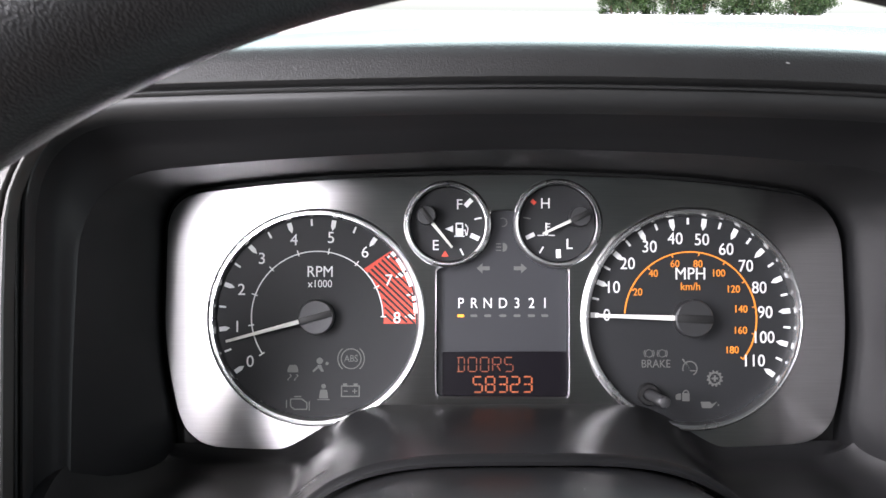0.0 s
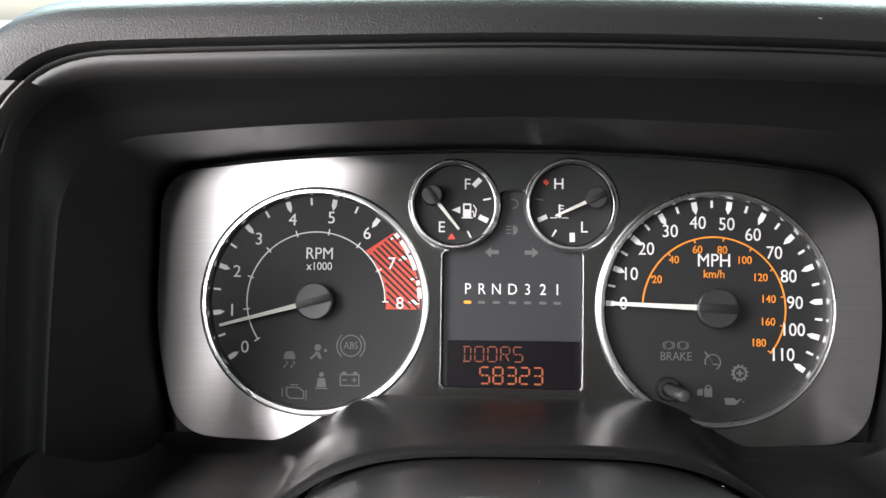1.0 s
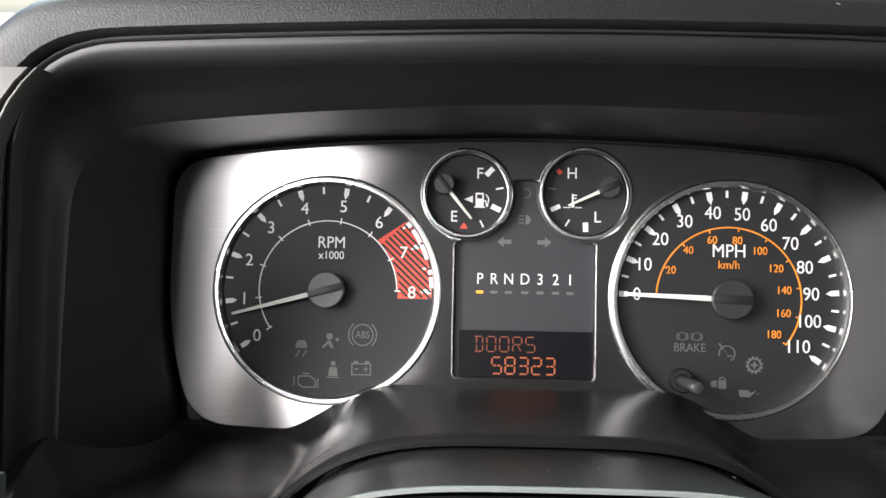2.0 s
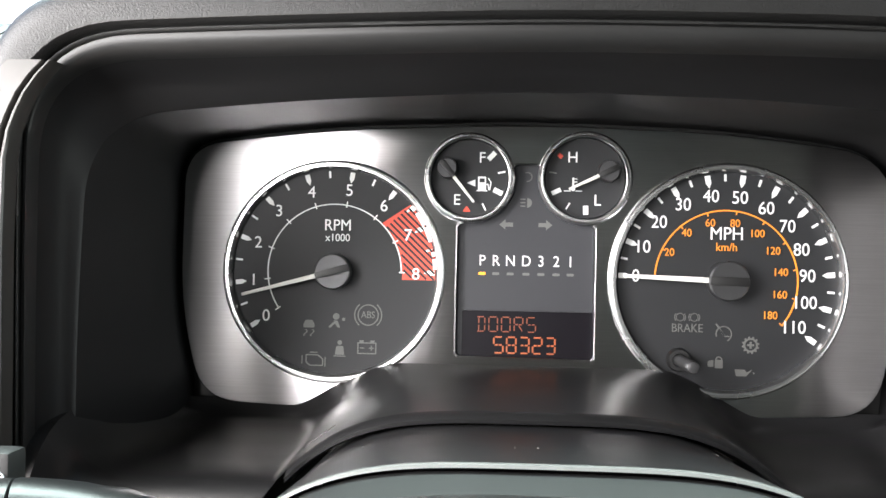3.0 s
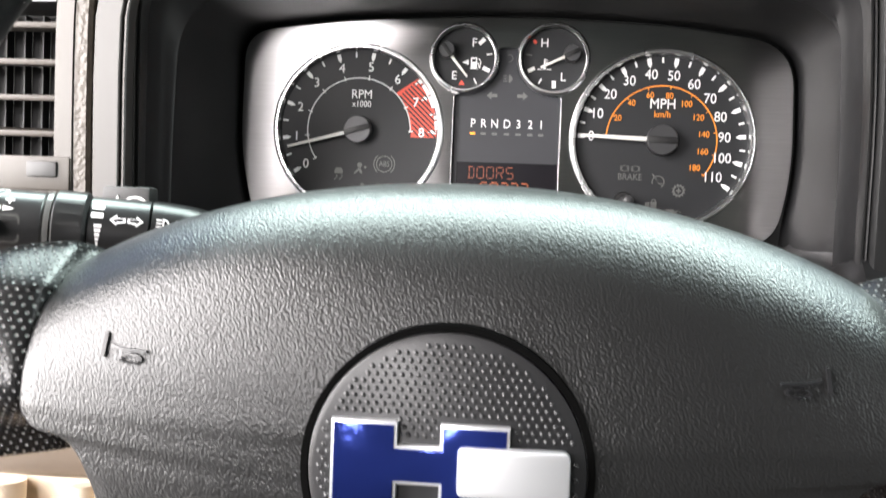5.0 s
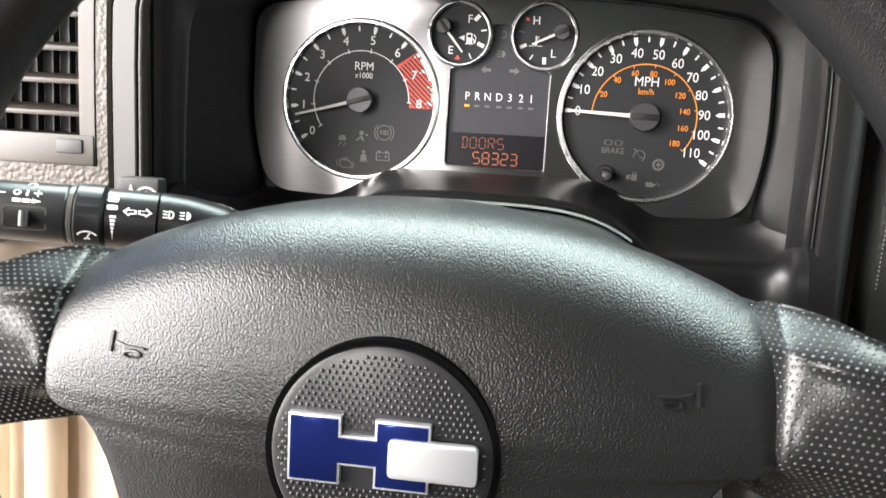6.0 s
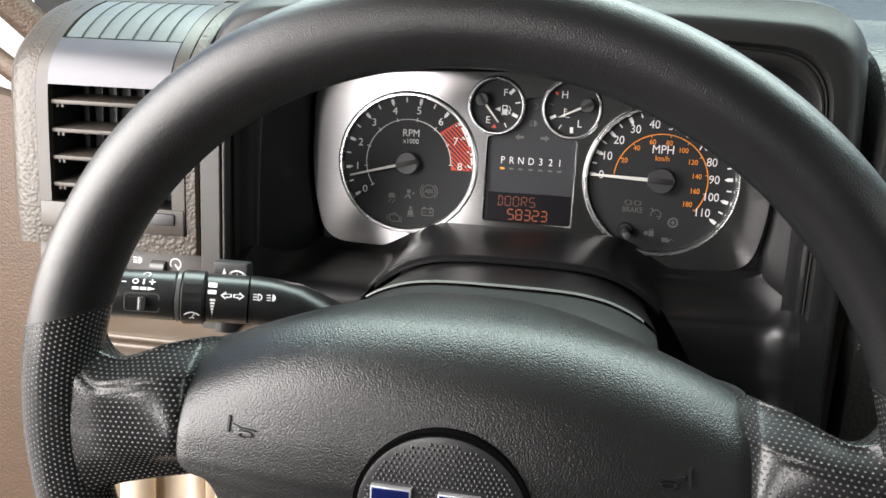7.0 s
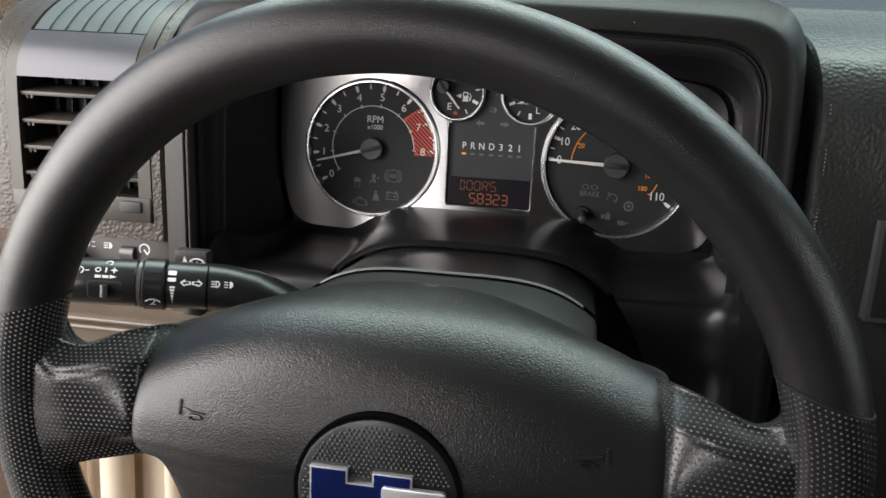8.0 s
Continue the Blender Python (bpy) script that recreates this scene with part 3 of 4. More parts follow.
# fuel and temperature gauges
fuel = gauge("fuel_gauge", FUEL, "small black fuel gauge")
fx, fy = FUEL[:2]
part("dial_letter", lettering("F", fx + 0.088, fy - 0.147, 0.078, 0.024), WHITE, fuel)
part("dial_letter", lettering("E", fx - 0.092, fy + 0.162, 0.078, 0.024), WHITE, fuel)
for deg, w, l in ((46, 0.018, 0.07), (11, 0.006, 0.055), (-25, 0.018, 0.07), (-63, 0.006, 0.055)):
    part("tick", sheet([tick(FUEL, deg, 0.262 - l, 0.262, w, False)], 0.024, 0.006), WHITE, fuel)
part("low_fuel_mark", sheet([rounded([(fx - 0.05, fy + 0.245), (fx - 0.02, fy + 0.2), (fx + 0.01, fy + 0.245)], [0.01] * 3, 3)], 0.024, 0.006), RED, fuel)
part("fuel_arrow", sheet([[(fx - 0.022, fy + 0.035), (fx + 0.04, fy + 0.01), (fx + 0.04, fy + 0.06)]], 0.024, 0.004), WHITE, fuel)
part("pump_symbol", join(sheet([box_loop(fx + 0.06, fy - 0.012, fx + 0.118, fy + 0.085, 0.006), box_loop(fx + 0.07, fy, fx + 0.108, fy + 0.03)], 0.024, 0.004), sheet([box_loop(fx + 0.05, fy + 0.086, fx + 0.128, fy + 0.094), [(fx + 0.12, fy + 0.04), (fx + 0.135, fy + 0.04), (fx + 0.142, fy + 0.075), (fx + 0.15, fy + 0.03), (fx + 0.13, fy), (fx + 0.136, fy - 0.004), (fx + 0.158, fy + 0.03), (fx + 0.148, fy + 0.085), (fx + 0.136, fy + 0.085), (fx + 0.13, fy + 0.048), (fx + 0.12, fy + 0.048)]], 0.024, 0.004)), WHITE, fuel)
needle(fuel, FUEL, -51, (fx - 0.163, fy - 0.063), 0.31, 0.072, 0.013)
temp = gauge("temperature_gauge", TEMP, "small black temperature gauge")
tx, ty = TEMP[:2]
part("dial_letter", lettering("H", tx - 0.09, ty - 0.149, 0.078, 0.024), WHITE, temp)
part("dial_letter", lettering("L", tx + 0.09, ty + 0.16, 0.078, 0.024), WHITE, temp)
part("hot_mark", sheet([tick(TEMP, 138, 0.225, 0.262, 0.014, False)], 0.024, 0.006), RED, temp)
for deg, w, l, mt in ((170, 0.005, 0.055, DIM), (205, 0.016, 0.07, WHITE), (239, 0.006, 0.055, WHITE), (272, 0.018, 0.065, WHITE)):
    part("tick", sheet([tick(TEMP, deg, 0.262 - l, 0.262, w, False)], 0.024, 0.006), mt, temp)
part("thermometer_symbol", sheet([box_loop(tx - 0.09, ty - 0.005, tx - 0.078, ty + 0.07), circle(tx - 0.084, ty + 0.078, 0.014, 14), box_loop(tx - 0.077, ty + 0.0, tx - 0.055, ty + 0.007), box_loop(tx - 0.077, ty + 0.022, tx - 0.055, ty + 0.029), box_loop(tx - 0.15, ty + 0.088, tx - 0.1, ty + 0.094), box_loop(tx - 0.068, ty + 0.088, tx - 0.02, ty + 0.094)], 0.024, 0.004), WHITE, temp)
needle(temp, TEMP, 205, (tx + 0.161, ty - 0.048), 0.31, 0.076, 0.013)

# ---- hood round the cluster ----
hood = thing("cluster_hood", (0.55, -1.1, -1.0), "black grained plastic hood over the instrument cluster", "dashboard hood")
N = 240
LIP = [(-2.34, -0.95), (-1.0, -1.005), (0.55, -1.045), (2.1, -1.02), (3.1, -0.965), (3.17, 0.3), (3.17, 5.0), (-0.6, 5.0), (-2.36, 2.0), (-2.36, 0.3)]
LIPR = [0.78, 0.6, 0.6, 0.6, 0.7, 0.4, 0.1, 0.1, 0.1, 0.4]
MOUTH = [(-2.16, -0.56), (-0.9, -0.68), (0.53, -0.745), (1.96, -0.70), (3.08, -0.58), (3.1, 0.6), (3.1, 4.7), (-0.5, 4.7), (-2.2, 1.8), (-2.2, 0.6)]
MOUTHR = [0.5, 0.5, 0.5, 0.5, 0.5, 0.4, 0.1, 0.1, 0.1, 0.4]


def grown(points, dx, dy, cx=0.57, cy=0.4, hx=2.93, hy=1.47, left=1.0):
    return [(cx + (x - cx) * (hx + (dx if x > cx else dx * left)) / hx, cy + (y - cy) * (hy + dy) / hy) for x, y in points]


def by_angle(loop, n=N, cx=0.53, cy=0.35):
    """Points of a loop at even angles round a centre."""
    pts, out = [Vector(p) - Vector((cx, cy)) for p in loop], []
    for i in range(n):
        a = 2 * math.pi * i / n
        d = Vector((math.cos(a), math.sin(a)))
        best = 0.0
        for p, q in zip(pts, pts[1:] + pts[:1]):
            e = q - p
            den = d.x * e.y - d.y * e.x
            if abs(den) > 1e-9:
                t = (p.x * e.y - p.y * e.x) / den
                u = (p.x * d.y - p.y * d.x) / den
                if t > 0 and -1e-6 <= u <= 1 + 1e-6:
                    best = max(best, t)
        out.append(Vector((cx + d.x * best, cy + d.y * best)))
    return out


def ring(points, radii, z, dz_low=0.0):
    return [(p.x, p.y, z + dz_low * min(1.0, max(0.0, (p.y + 1.0) / 2.9))) for p in by_angle(rounded(points, radii, 10))]


SUNK = [(x, y + 1.1 * min(max((y - 1.05) / 0.25, 0.0), 1.0)) for x, y in PLATE]
back = [(p.x, p.y, 0.15) for p in by_angle(grown(SUNK, 0.06, 0.05, 0.53, 0.3, 2.57, 1.03))]
back_r = [(p.x, p.y, -0.1) for p in by_angle(grown(SUNK, 0.055, 0.045, 0.53, 0.3, 2.57, 1.03))]
part("inner_wall", loft([ring(grown(LIP, dx, dy), LIPR, z, 0.08) for dx, dy, z in ((-0.062, -0.15, -1.53), (-0.07, -0.172, -1.48), (-0.085, -0.2, -1.42), (-0.11, -0.235, -1.355), (-0.14, -0.27, -1.31))] + [ring(grown(MOUTH, 0.02, 0.02), MOUTHR, -1.22), ring(MOUTH, MOUTHR, -1.2)]), WALL, hood, "smooth black slanted inner face", sharp=50)
part("tunnel", loft([ring(MOUTH, MOUTHR, -1.2), back_r, back]), WALL, hood, "soft black inner tunnel")
LIPS = ((-0.062, -0.15, -1.53), (-0.06, -0.135, -1.585), (-0.056, -0.1, -1.63), (-0.052, -0.066, -1.645), (-0.046, -0.046, -1.645), (-0.036, -0.036, -1.645), (-0.031, -0.031, -1.625), (-0.026, -0.026, -1.625), (-0.02, -0.02, -1.652), (-0.01, -0.01, -1.655), (-0.004, -0.004, -1.64), (0.0, 0.0, -1.62), (0.006, 0.006, -1.62))
part("lip", loft([ring(grown(LIP, dx, dy), LIPR, z, 0.1) for dx, dy, z in LIPS]), SATIN, hood, "rounded satin lip with a beaded edge", sharp=60)
VISOR = [(0.006, 0.006, -1.62, 1), (0.012, 0.012, -1.68, 1), (0.03, 0.03, -1.705, 1), (0.12, 0.13, -1.715, 0.9), (0.22, 0.2, -1.7, 0.78), (0.27, 0.24, -1.67, 0.74), (0.33, 0.285, -1.6, 0.68), (0.38, 0.33, -1.48, 0.65), (0.41, 0.37, -1.3, 0.63), (0.42, 0.41, -1.0, 0.63), (0.42, 0.44, -0.6, 0.63), (0.42, 0.44, -0.2, 0.63), (0.42, 0.36, 0.2, 0.63), (0.42, 0.1, 0.5, 0.63)]
part("visor", loft([[(x, y - (0.025 + 0.08 * min(max((x + 1.2) / 3.0, 0), 1) if z > -1.5 and y < 0 else 0.0), zz) for x, y, zz in ring(grown(LIP, dx, dy, left=lf), LIPR, z, 0.1)] for dx, dy, z, lf in VISOR]), HOOD, hood, "grained visor top")

TRIM = ((-0.78, -1.75, 0.22), (-0.7, -1.77, 0.16), (-0.6, -1.785, 0.1), (-0.5, -1.795, 0.06), (-0.4, -1.802, 0.028), (-0.25, -1.806, 0.005), (0.2, -1.81, 0.0), (1.0, -1.79, 0.0), (2.3, -1.75, 0.0))


def trim_bar(x0, x1):
    return loft([[(x0 + o, y, z + 0.12), (x0 + o + 0.003, y, z + 0.012), (x0 + o + 0.012, y, z), (x1 + o - 0.012, y, z), (x1 + o - 0.003, y, z + 0.012), (x1 + o, y, z + 0.12)] for y, z, o in TRIM], closed=False)


# Both strips carry the door's light in their paler colour.
part("lit_side_strip", trim_bar(-2.575, -2.365), LIT_FLANK, hood, "side strip of the hood, door light put into its colour")
part("edge_bead", trim_bar(-2.35, -2.315), LIT_FLANK, hood)

# ---- lower shroud and steering column ----
shroud = thing("lower_shroud", (0.5, 1.6, -1.0), "satin black panel below the instrument cluster", "dashboard panel")
def arch_y(x):
    return 1.10 + 0.105 * (abs(x - 0.5) / 1.03) ** 4


# the shelf's section beside the arch: it leaves the faceplate, turns level and rolls over towards the driver's knees
SIDE = smooth_rows([(1.285, 0.025), (1.318, 0.005), (1.35, -0.02), (1.385, -0.055), (1.42, -0.11), (1.463, -0.26), (1.492, -0.53), (1.505, -0.85), (1.515, -1.08), (1.545, -1.24), (1.61, -1.325), (1.71, -1.365), (1.9, -1.4), (2.3, -1.45), (3.2, -1.3), (7.0, -0.6)], 5)
EDGE_AT = 45
FILLET = 0.36


def fillet(x, z):
    """How far the panel swells where it meets the hood's side walls."""
    left = -2.09 - 0.11 * min(max(-z / 1.2, 0.0), 1.0)
    d = (x - (3.13 - FILLET)) if x > 0.5 else ((left + FILLET) - x)
    return FILLET - math.sqrt(max(FILLET ** 2 - min(max(d, 0.0), FILLET) ** 2, 0.0))


def side_point(x, i):
    """A point of the section, pushed out by the fillet."""
    a, b = SIDE[max(i - 1, 0)], SIDE[min(i + 1, len(SIDE) - 1)]
    dy, dz = b[0] - a[0], b[1] - a[1]
    k = fillet(x, SIDE[i][1]) * min(1.0, i / 16) ** 2 / math.hypot(dy, dz)
    return SIDE[i][0] + dz * k, SIDE[i][1] - dy * k


def shroud_row(i, low=0.0, out=0.0):
    row = []
    for j in range(161):
        left = -2.11 - 0.11 * min(max(-SIDE[i][1] / 1.2, 0.0), 1.0)
        x = left + (3.13 - left) * j / 160
        d = abs(x - 0.5)
        u = i / EDGE_AT
        k = min(max((d - 0.92 + 0.3 * u) / (0.8 + 0.055 * u), 0.0), 1.0)
        k = k * k * (3 - 2 * k)
        ys, zs = side_point(x, i)
        ym, zm = 1.0 + 0.1 * u ** 1.3, 0.02 - 1.28 * u
        y, z = ym + (ys - ym) * k, zm + (zs - zm) * k
        low_edge = SIDE[EDGE_AT][0]
        y += (min(arch_y(x), low_edge) - (1.10 + (low_edge - 1.10) * k)) * u ** 2
        row.append((x, y + low, z + out))
    return [(row[0][0] - 0.2, *row[0][1:])] + row + [(row[-1][0] + 0.2, *row[-1][1:])]


part("panel", loft([shroud_row(i) for i in range(EDGE_AT + 1)], closed=False), SMOOTH, shroud, sharp=70)
part("arch_bead", loft([[p for p in shroud_row(EDGE_AT, low, out) if abs(p[0] - 0.5) < 1.44] for out, low in ((0.0, 0.0), (-0.045, 0.012), (-0.07, 0.035), (-0.065, 0.06), (0.16, 0.1))], closed=False), SMOOTH, shroud, "rounded arch edge")


def cheek(side):
    """The face that falls from the shelf towards the driver's knees, beside the column."""
    rows = []
    for i in range(EDGE_AT, len(SIDE)):
        x_in = 1.03 * (max(SIDE[i][0] - 1.1, 0.05) / 0.105) ** 0.25
        x_out = 2.63 if side > 0 else 2.72
        row = []
        for j in range(41):
            x = 0.5 + side * (x_in + (x_out - x_in) * j / 40)
            row.append((x, *side_point(x, i)))
        rows.append(row + [(row[-1][0] + side * 0.2, *row[-1][1:])])
    return loft(rows, closed=False)


part("cheek", cheek(-1), SMOOTH, shroud, sharp=70)
part("cheek", cheek(1), SMOOTH, shroud, sharp=70)
# Black sheet added to fill the dark void beside the column.
part("void_sheet", loft([[(x, y, z) for x in (-1.2, 0.5, 2.0, 3.6)] for y, z in ((1.5, -0.6), (2.2, -0.8), (4.0, -0.5), (7.5, 0.0))], closed=False), WALL, shroud)
column = thing("steering_column_cover", (0.5, 1.5, -2.5), "black steering column cover with a pale edge line", "steering column")


def cowl(z, top, k=0.15):
    out = []
    for i in range(61):
        u = -1 + 2 * i / 60
        x = 0.5 + 1.33 * math.sin(u * 1.5)
        out.append((x, top + k * (abs(x - 0.5) / 1.08) ** 4 + 1.2 * max(0.0, abs(u) - 0.86) / 0.14, z))
    return out


part("upper_cover", loft([cowl(-0.8, 1.2), cowl(-1.5, 1.165), cowl(-2.2, 1.1), cowl(-2.6, 1.06), cowl(-2.66, 1.052)], closed=False), SMOOTH, column)
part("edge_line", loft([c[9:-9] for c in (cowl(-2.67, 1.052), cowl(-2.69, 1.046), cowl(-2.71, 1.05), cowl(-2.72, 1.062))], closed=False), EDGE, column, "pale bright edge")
part("front_cover", loft([cowl(-2.7, 1.08), cowl(-2.85, 1.11), cowl(-3.3, 1.17), cowl(-3.9, 1.3), cowl(-4.0, 1.6)], closed=False), MATTE, column, "matte front cover")

# ---- steering wheel ----
wheel = thing("steering_wheel", (0.39, 1.75, -4.5), "black leather steering wheel with perforated spokes and a round emblem", "steering wheel")
WC, WR, WT = Vector((0.367, 1.976, -4.285)), 2.88, 0.262
EX, EY = Vector((math.cos(0.038), 0, -math.sin(0.038))), Vector((0, math.cos(0.062), math.sin(0.062)))
EN = EX.cross(EY)


def rim_arc(a0, a1, r, n, s0=0.0, s1=0.0, m=32):
    """A stretch of the rim between two angles; s0 and s1 slant its ends, in degrees from the tube's middle to its outside."""
    loops, holes = [], []
    for i in range(n + 1):
        loop = []
        for j in range(m):
            b = math.pi / 2 + 2 * math.pi * j / m
            a = radians(a0 + s0 * math.cos(b) + (a1 + s1 * math.cos(b) - a0 - s0 * math.cos(b)) * i / n)
            out = EX * math.cos(a) - EY * math.sin(a)
            loop.append(tuple(WC + out * WR + r * (out * math.cos(b) + EN * math.sin(b))))
            holes.append((a * WR, 2 * math.pi * j / m * r, 0.0))
        loops.append(loop)
    return loft(loops, True, True), holes


def rim_part(name, a0, a1, r, n, mat, label="", s0=0.0, s1=0.0):
    bm, holes = rim_arc(a0, a1, r, n, s0, s1)
    return part(name, bm, mat, wheel, label, holes=holes)


SLANT = 3.6
rim_part("rim", 17, 163, WT, 90, RIM, "grained black leather rim", -SLANT, SLANT)
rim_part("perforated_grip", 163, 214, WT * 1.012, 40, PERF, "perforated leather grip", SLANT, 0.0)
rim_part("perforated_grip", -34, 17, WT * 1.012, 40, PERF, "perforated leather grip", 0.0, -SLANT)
for a, k in ((16.85, -SLANT), (162.8, SLANT)):
    rim_part("seam", a, a + 0.35, WT * 1.022, 2, MATTE, "", k, k)
rim_part("lower_rim", 214, 326, WT, 60, RIM)

PAD = [(1.14, -3.0, 1.0, 1.42, -2.95), (0.99, -3.35, 1.4, 1.42, -3.3), (1.0, -3.8, 1.8, 1.40, -3.66), (1.09, -4.14, 1.85, 1.44, -3.95), (1.33, -4.4, 1.86, 1.6, -4.22), (1.72, -4.53, 1.86, 1.82, -4.38),
       (2.0, -4.57, 1.855, 1.99, -4.43), (2.12, -4.57, 1.84, 2.07, -4.44), (2.2, -4.57, 1.77, 2.13, -4.45), (2.26, -4.57, 1.62, 2.18, -4.46), (2.42, -4.56, 1.5, 2.38, -4.46), (3.0, -4.48, 1.33, 2.95, -4.36), (3.4, -4.3, 1.0, 3.3, -4.1), (3.6, -3.9, 0.9, 3.5, -3.8)]
PX = 0.345
rows = []
for yc, zc, hw, ys, zs in smooth_rows(PAD, 6):
    sink = 0.015 * min(1.0, max(0.0, (1.5 - yc) / 0.3))
    rows.append([(PX + hw * u * (1.03 if u > 0 else 0.995), yc + (ys + (sink if u > 0 else 0.0) - yc) * abs(u) ** 2.45, zc + (zs - zc) * abs(u) ** 2.1) for u in [(-1 + 2 * i / 48) for i in range(49)]])
pad_points = np.array([p for r in rows for p in r])


def pad_z(x, y):
    d = (pad_points[:, 0] - x) ** 2 + (pad_points[:, 1] - y) ** 2 + (pad_points[:, 2] > -3.6) * 9
    near = np.argsort(d)[:4]
    w = 1 / (d[near] + 1e-6)
    return float((pad_points[near, 2] * w).sum() / w.sum())


full = []
for r in rows:
    (x0, y0, z0), (x1, y1, z1) = r[0], r[-1]
    full.append([(x0 + 0.12, y0 + 0.3, z0 + 0.5), (x0 - 0.02, y0 + 0.06, z0 + 0.25), (x0 - 0.03, y0, z0 + 0.07), (x0 - 0.027, y0, z0 + 0.04), (x0 - 0.016, y0, z0 + 0.014)] + r
                + [(x1 + 0.016, y1, z1 + 0.014), (x1 + 0.027, y1, z1 + 0.04), (x1 + 0.03, y1, z1 + 0.07), (x1 + 0.02, y1 + 0.06, z1 + 0.25), (x1 - 0.12, y1 + 0.3, z1 + 0.5)])
part("airbag_cover", loft(full, closed=False), LEATHER, wheel, "grained black vinyl airbag cover")


# distance from the hub's middle; height and depth of the top edge, of the crease, of the front, of the bottom edge
SPOKE = [(1.3, 1.7, -3.7, 1.85, -3.85, 2.0, -4.0, 2.26, -3.9), (1.7, 1.45, -3.75, 1.66, -3.98, 1.95, -4.15, 2.31, -4.0), (1.83, 1.37, -3.88, 1.59, -4.13, 1.95, -4.31, 2.33, -4.07), (1.9, 1.34, -4.02, 1.565, -4.29, 1.95, -4.42, 2.34, -4.12),
         (2.1, 1.37, -4.15, 1.58, -4.38, 1.95, -4.45, 2.36, -4.2), (2.34, 1.455, -4.24, 1.62, -4.43, 1.96, -4.475, 2.4, -4.27), (2.47, 1.46, -4.26, 1.63, -4.44, 1.97, -4.475, 2.45, -4.28),
         (2.57, 1.38, -4.3, 1.58, -4.43, 1.98, -4.465, 2.55, -4.285), (2.67, 1.2, -4.285, 1.5, -4.41, 1.98, -4.45, 2.75, -4.285)]


def spoke(side):
    loops, holes, run, last = [], [], 0.0, None
    for d, yt, zt, yc, zc, yf, zf, yu, zu in smooth_rows(SPOKE, 6):
        lean = -side * 0.04 * (d - 0.6)
        ring = [(yt + 0.09, zt + 0.26), (yt + 0.02, zt + 0.1), (yt, zt), (yt + 0.03, zt - 0.035), (yc - 0.05, zc + 0.015), (yc, zc - 0.012), (yc + 0.06, zc - 0.04), (yf - 0.08, zf - 0.005), (yf + 0.1, zf), (yu - 0.14, zu - 0.09), (yu - 0.03, zu - 0.03),
                (yu, zu + 0.05), (yu - 0.08, zu + 0.25)]
        ring = [(float(p[0]), float(p[1])) for p in smooth_rows(ring, 4)]
        loop = [(PX + side * d + (0.04 if side > 0 else 0.0), y, z + lean) for y, z in ring]
        mid = Vector((d, 0, zf))
        run += (mid - last).length if last else 0.0
        last = mid
        around = [0.0]
        for p, q in zip(ring, ring[1:]):
            around.append(around[-1] + math.dist(p, q))
        holes += [(run, a - around[30], 0.0) for a in around]
        loops.append(loop)
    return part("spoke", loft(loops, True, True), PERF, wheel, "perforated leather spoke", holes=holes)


spoke(-1)
spoke(1)
# emblem on the airbag cover
EC = (0.352, 2.17)
emblem = part("emblem_disc", lathe([(0.0, -4.6), (0.53, -4.585), (0.555, -4.575), (0.56, -4.55), (0.56, -4.4)], EC[0], EC[1], 72), BADGEBLACK, wheel, "round black emblem disc with raised dots")
# Not recessed: the ring's black colour stands for the gap's shade.
part("emblem_gap_ring", lathe([(0.562, -4.5), (0.562, -4.572), (0.59, -4.572), (0.59, -4.5)], EC[0], EC[1], 72, True), GAP, wheel)
part("blue_block", sheet([[(-0.093, 1.977), (0.148, 1.977), (0.148, 2.07), (0.34, 2.07), (0.34, 1.979), (0.59, 1.979), (0.59, 2.304), (0.34, 2.303), (0.34, 2.2), (0.148, 2.2), (0.148, 2.301), (-0.092, 2.3)]], -4.64, 0.05, 0.008), BLUE, emblem, "shiny blue badge plate")
part("badge_edge", sheet([[(-0.104, 1.966), (0.159, 1.966), (0.159, 2.059), (0.329, 2.059), (0.329, 1.968), (0.601, 1.968), (0.601, 2.315), (0.329, 2.314), (0.329, 2.211), (0.159, 2.211), (0.159, 2.312), (-0.103, 2.311)]], -4.632, 0.045, 0.004), BADGE, emblem, "bright metal badge edge")
part("silver_block", sheet([rounded([(0.4, 2.045), (0.835, 2.045), (0.838, 2.242), (0.4, 2.242)], [0.03, 0.03, 0.03, 0.03], 4)], -4.66, 0.05, 0.008), BADGE, emblem, "silver badge plate")

dots = bmesh.new()
for i in range(-17, 18):
    for j in range(-19, 20):
        x, y = EC[0] + (i + 0.5 * (j % 2)) * 0.034, EC[1] + j * 0.0295
        r = math.hypot(x - EC[0], y - EC[1])
        blue = -0.11 < x < 0.61 and (1.96 < y < 2.32) and not (0.16 < x < 0.33 and y < 2.05)
        if r > 0.515 or blue or (0.39 < x < 0.86 and 2.03 < y < 2.26):
            continue
        z = -4.6 + 0.015 * r / 0.53
        rim_v = [dots.verts.new((x + 0.013 * math.cos(k * 1.0472), y + 0.013 * math.sin(k * 1.0472), z + 0.002)) for k in range(6)]
        mid_v = [dots.verts.new((x + 0.007 * math.cos(k * 1.0472), y + 0.007 * math.sin(k * 1.0472), z - 0.009)) for k in range(6)]
        for k in range(6):
            dots.faces.new((rim_v[k], rim_v[(k + 1) % 6], mid_v[(k + 1) % 6], mid_v[k]))
        dots.faces.new(mid_v)
bmesh.ops.recalc_face_normals(dots, faces=dots.faces)
tagged(part("raised_dots", dots, BADGEBLACK, emblem, sharp=80), kind="stuff")
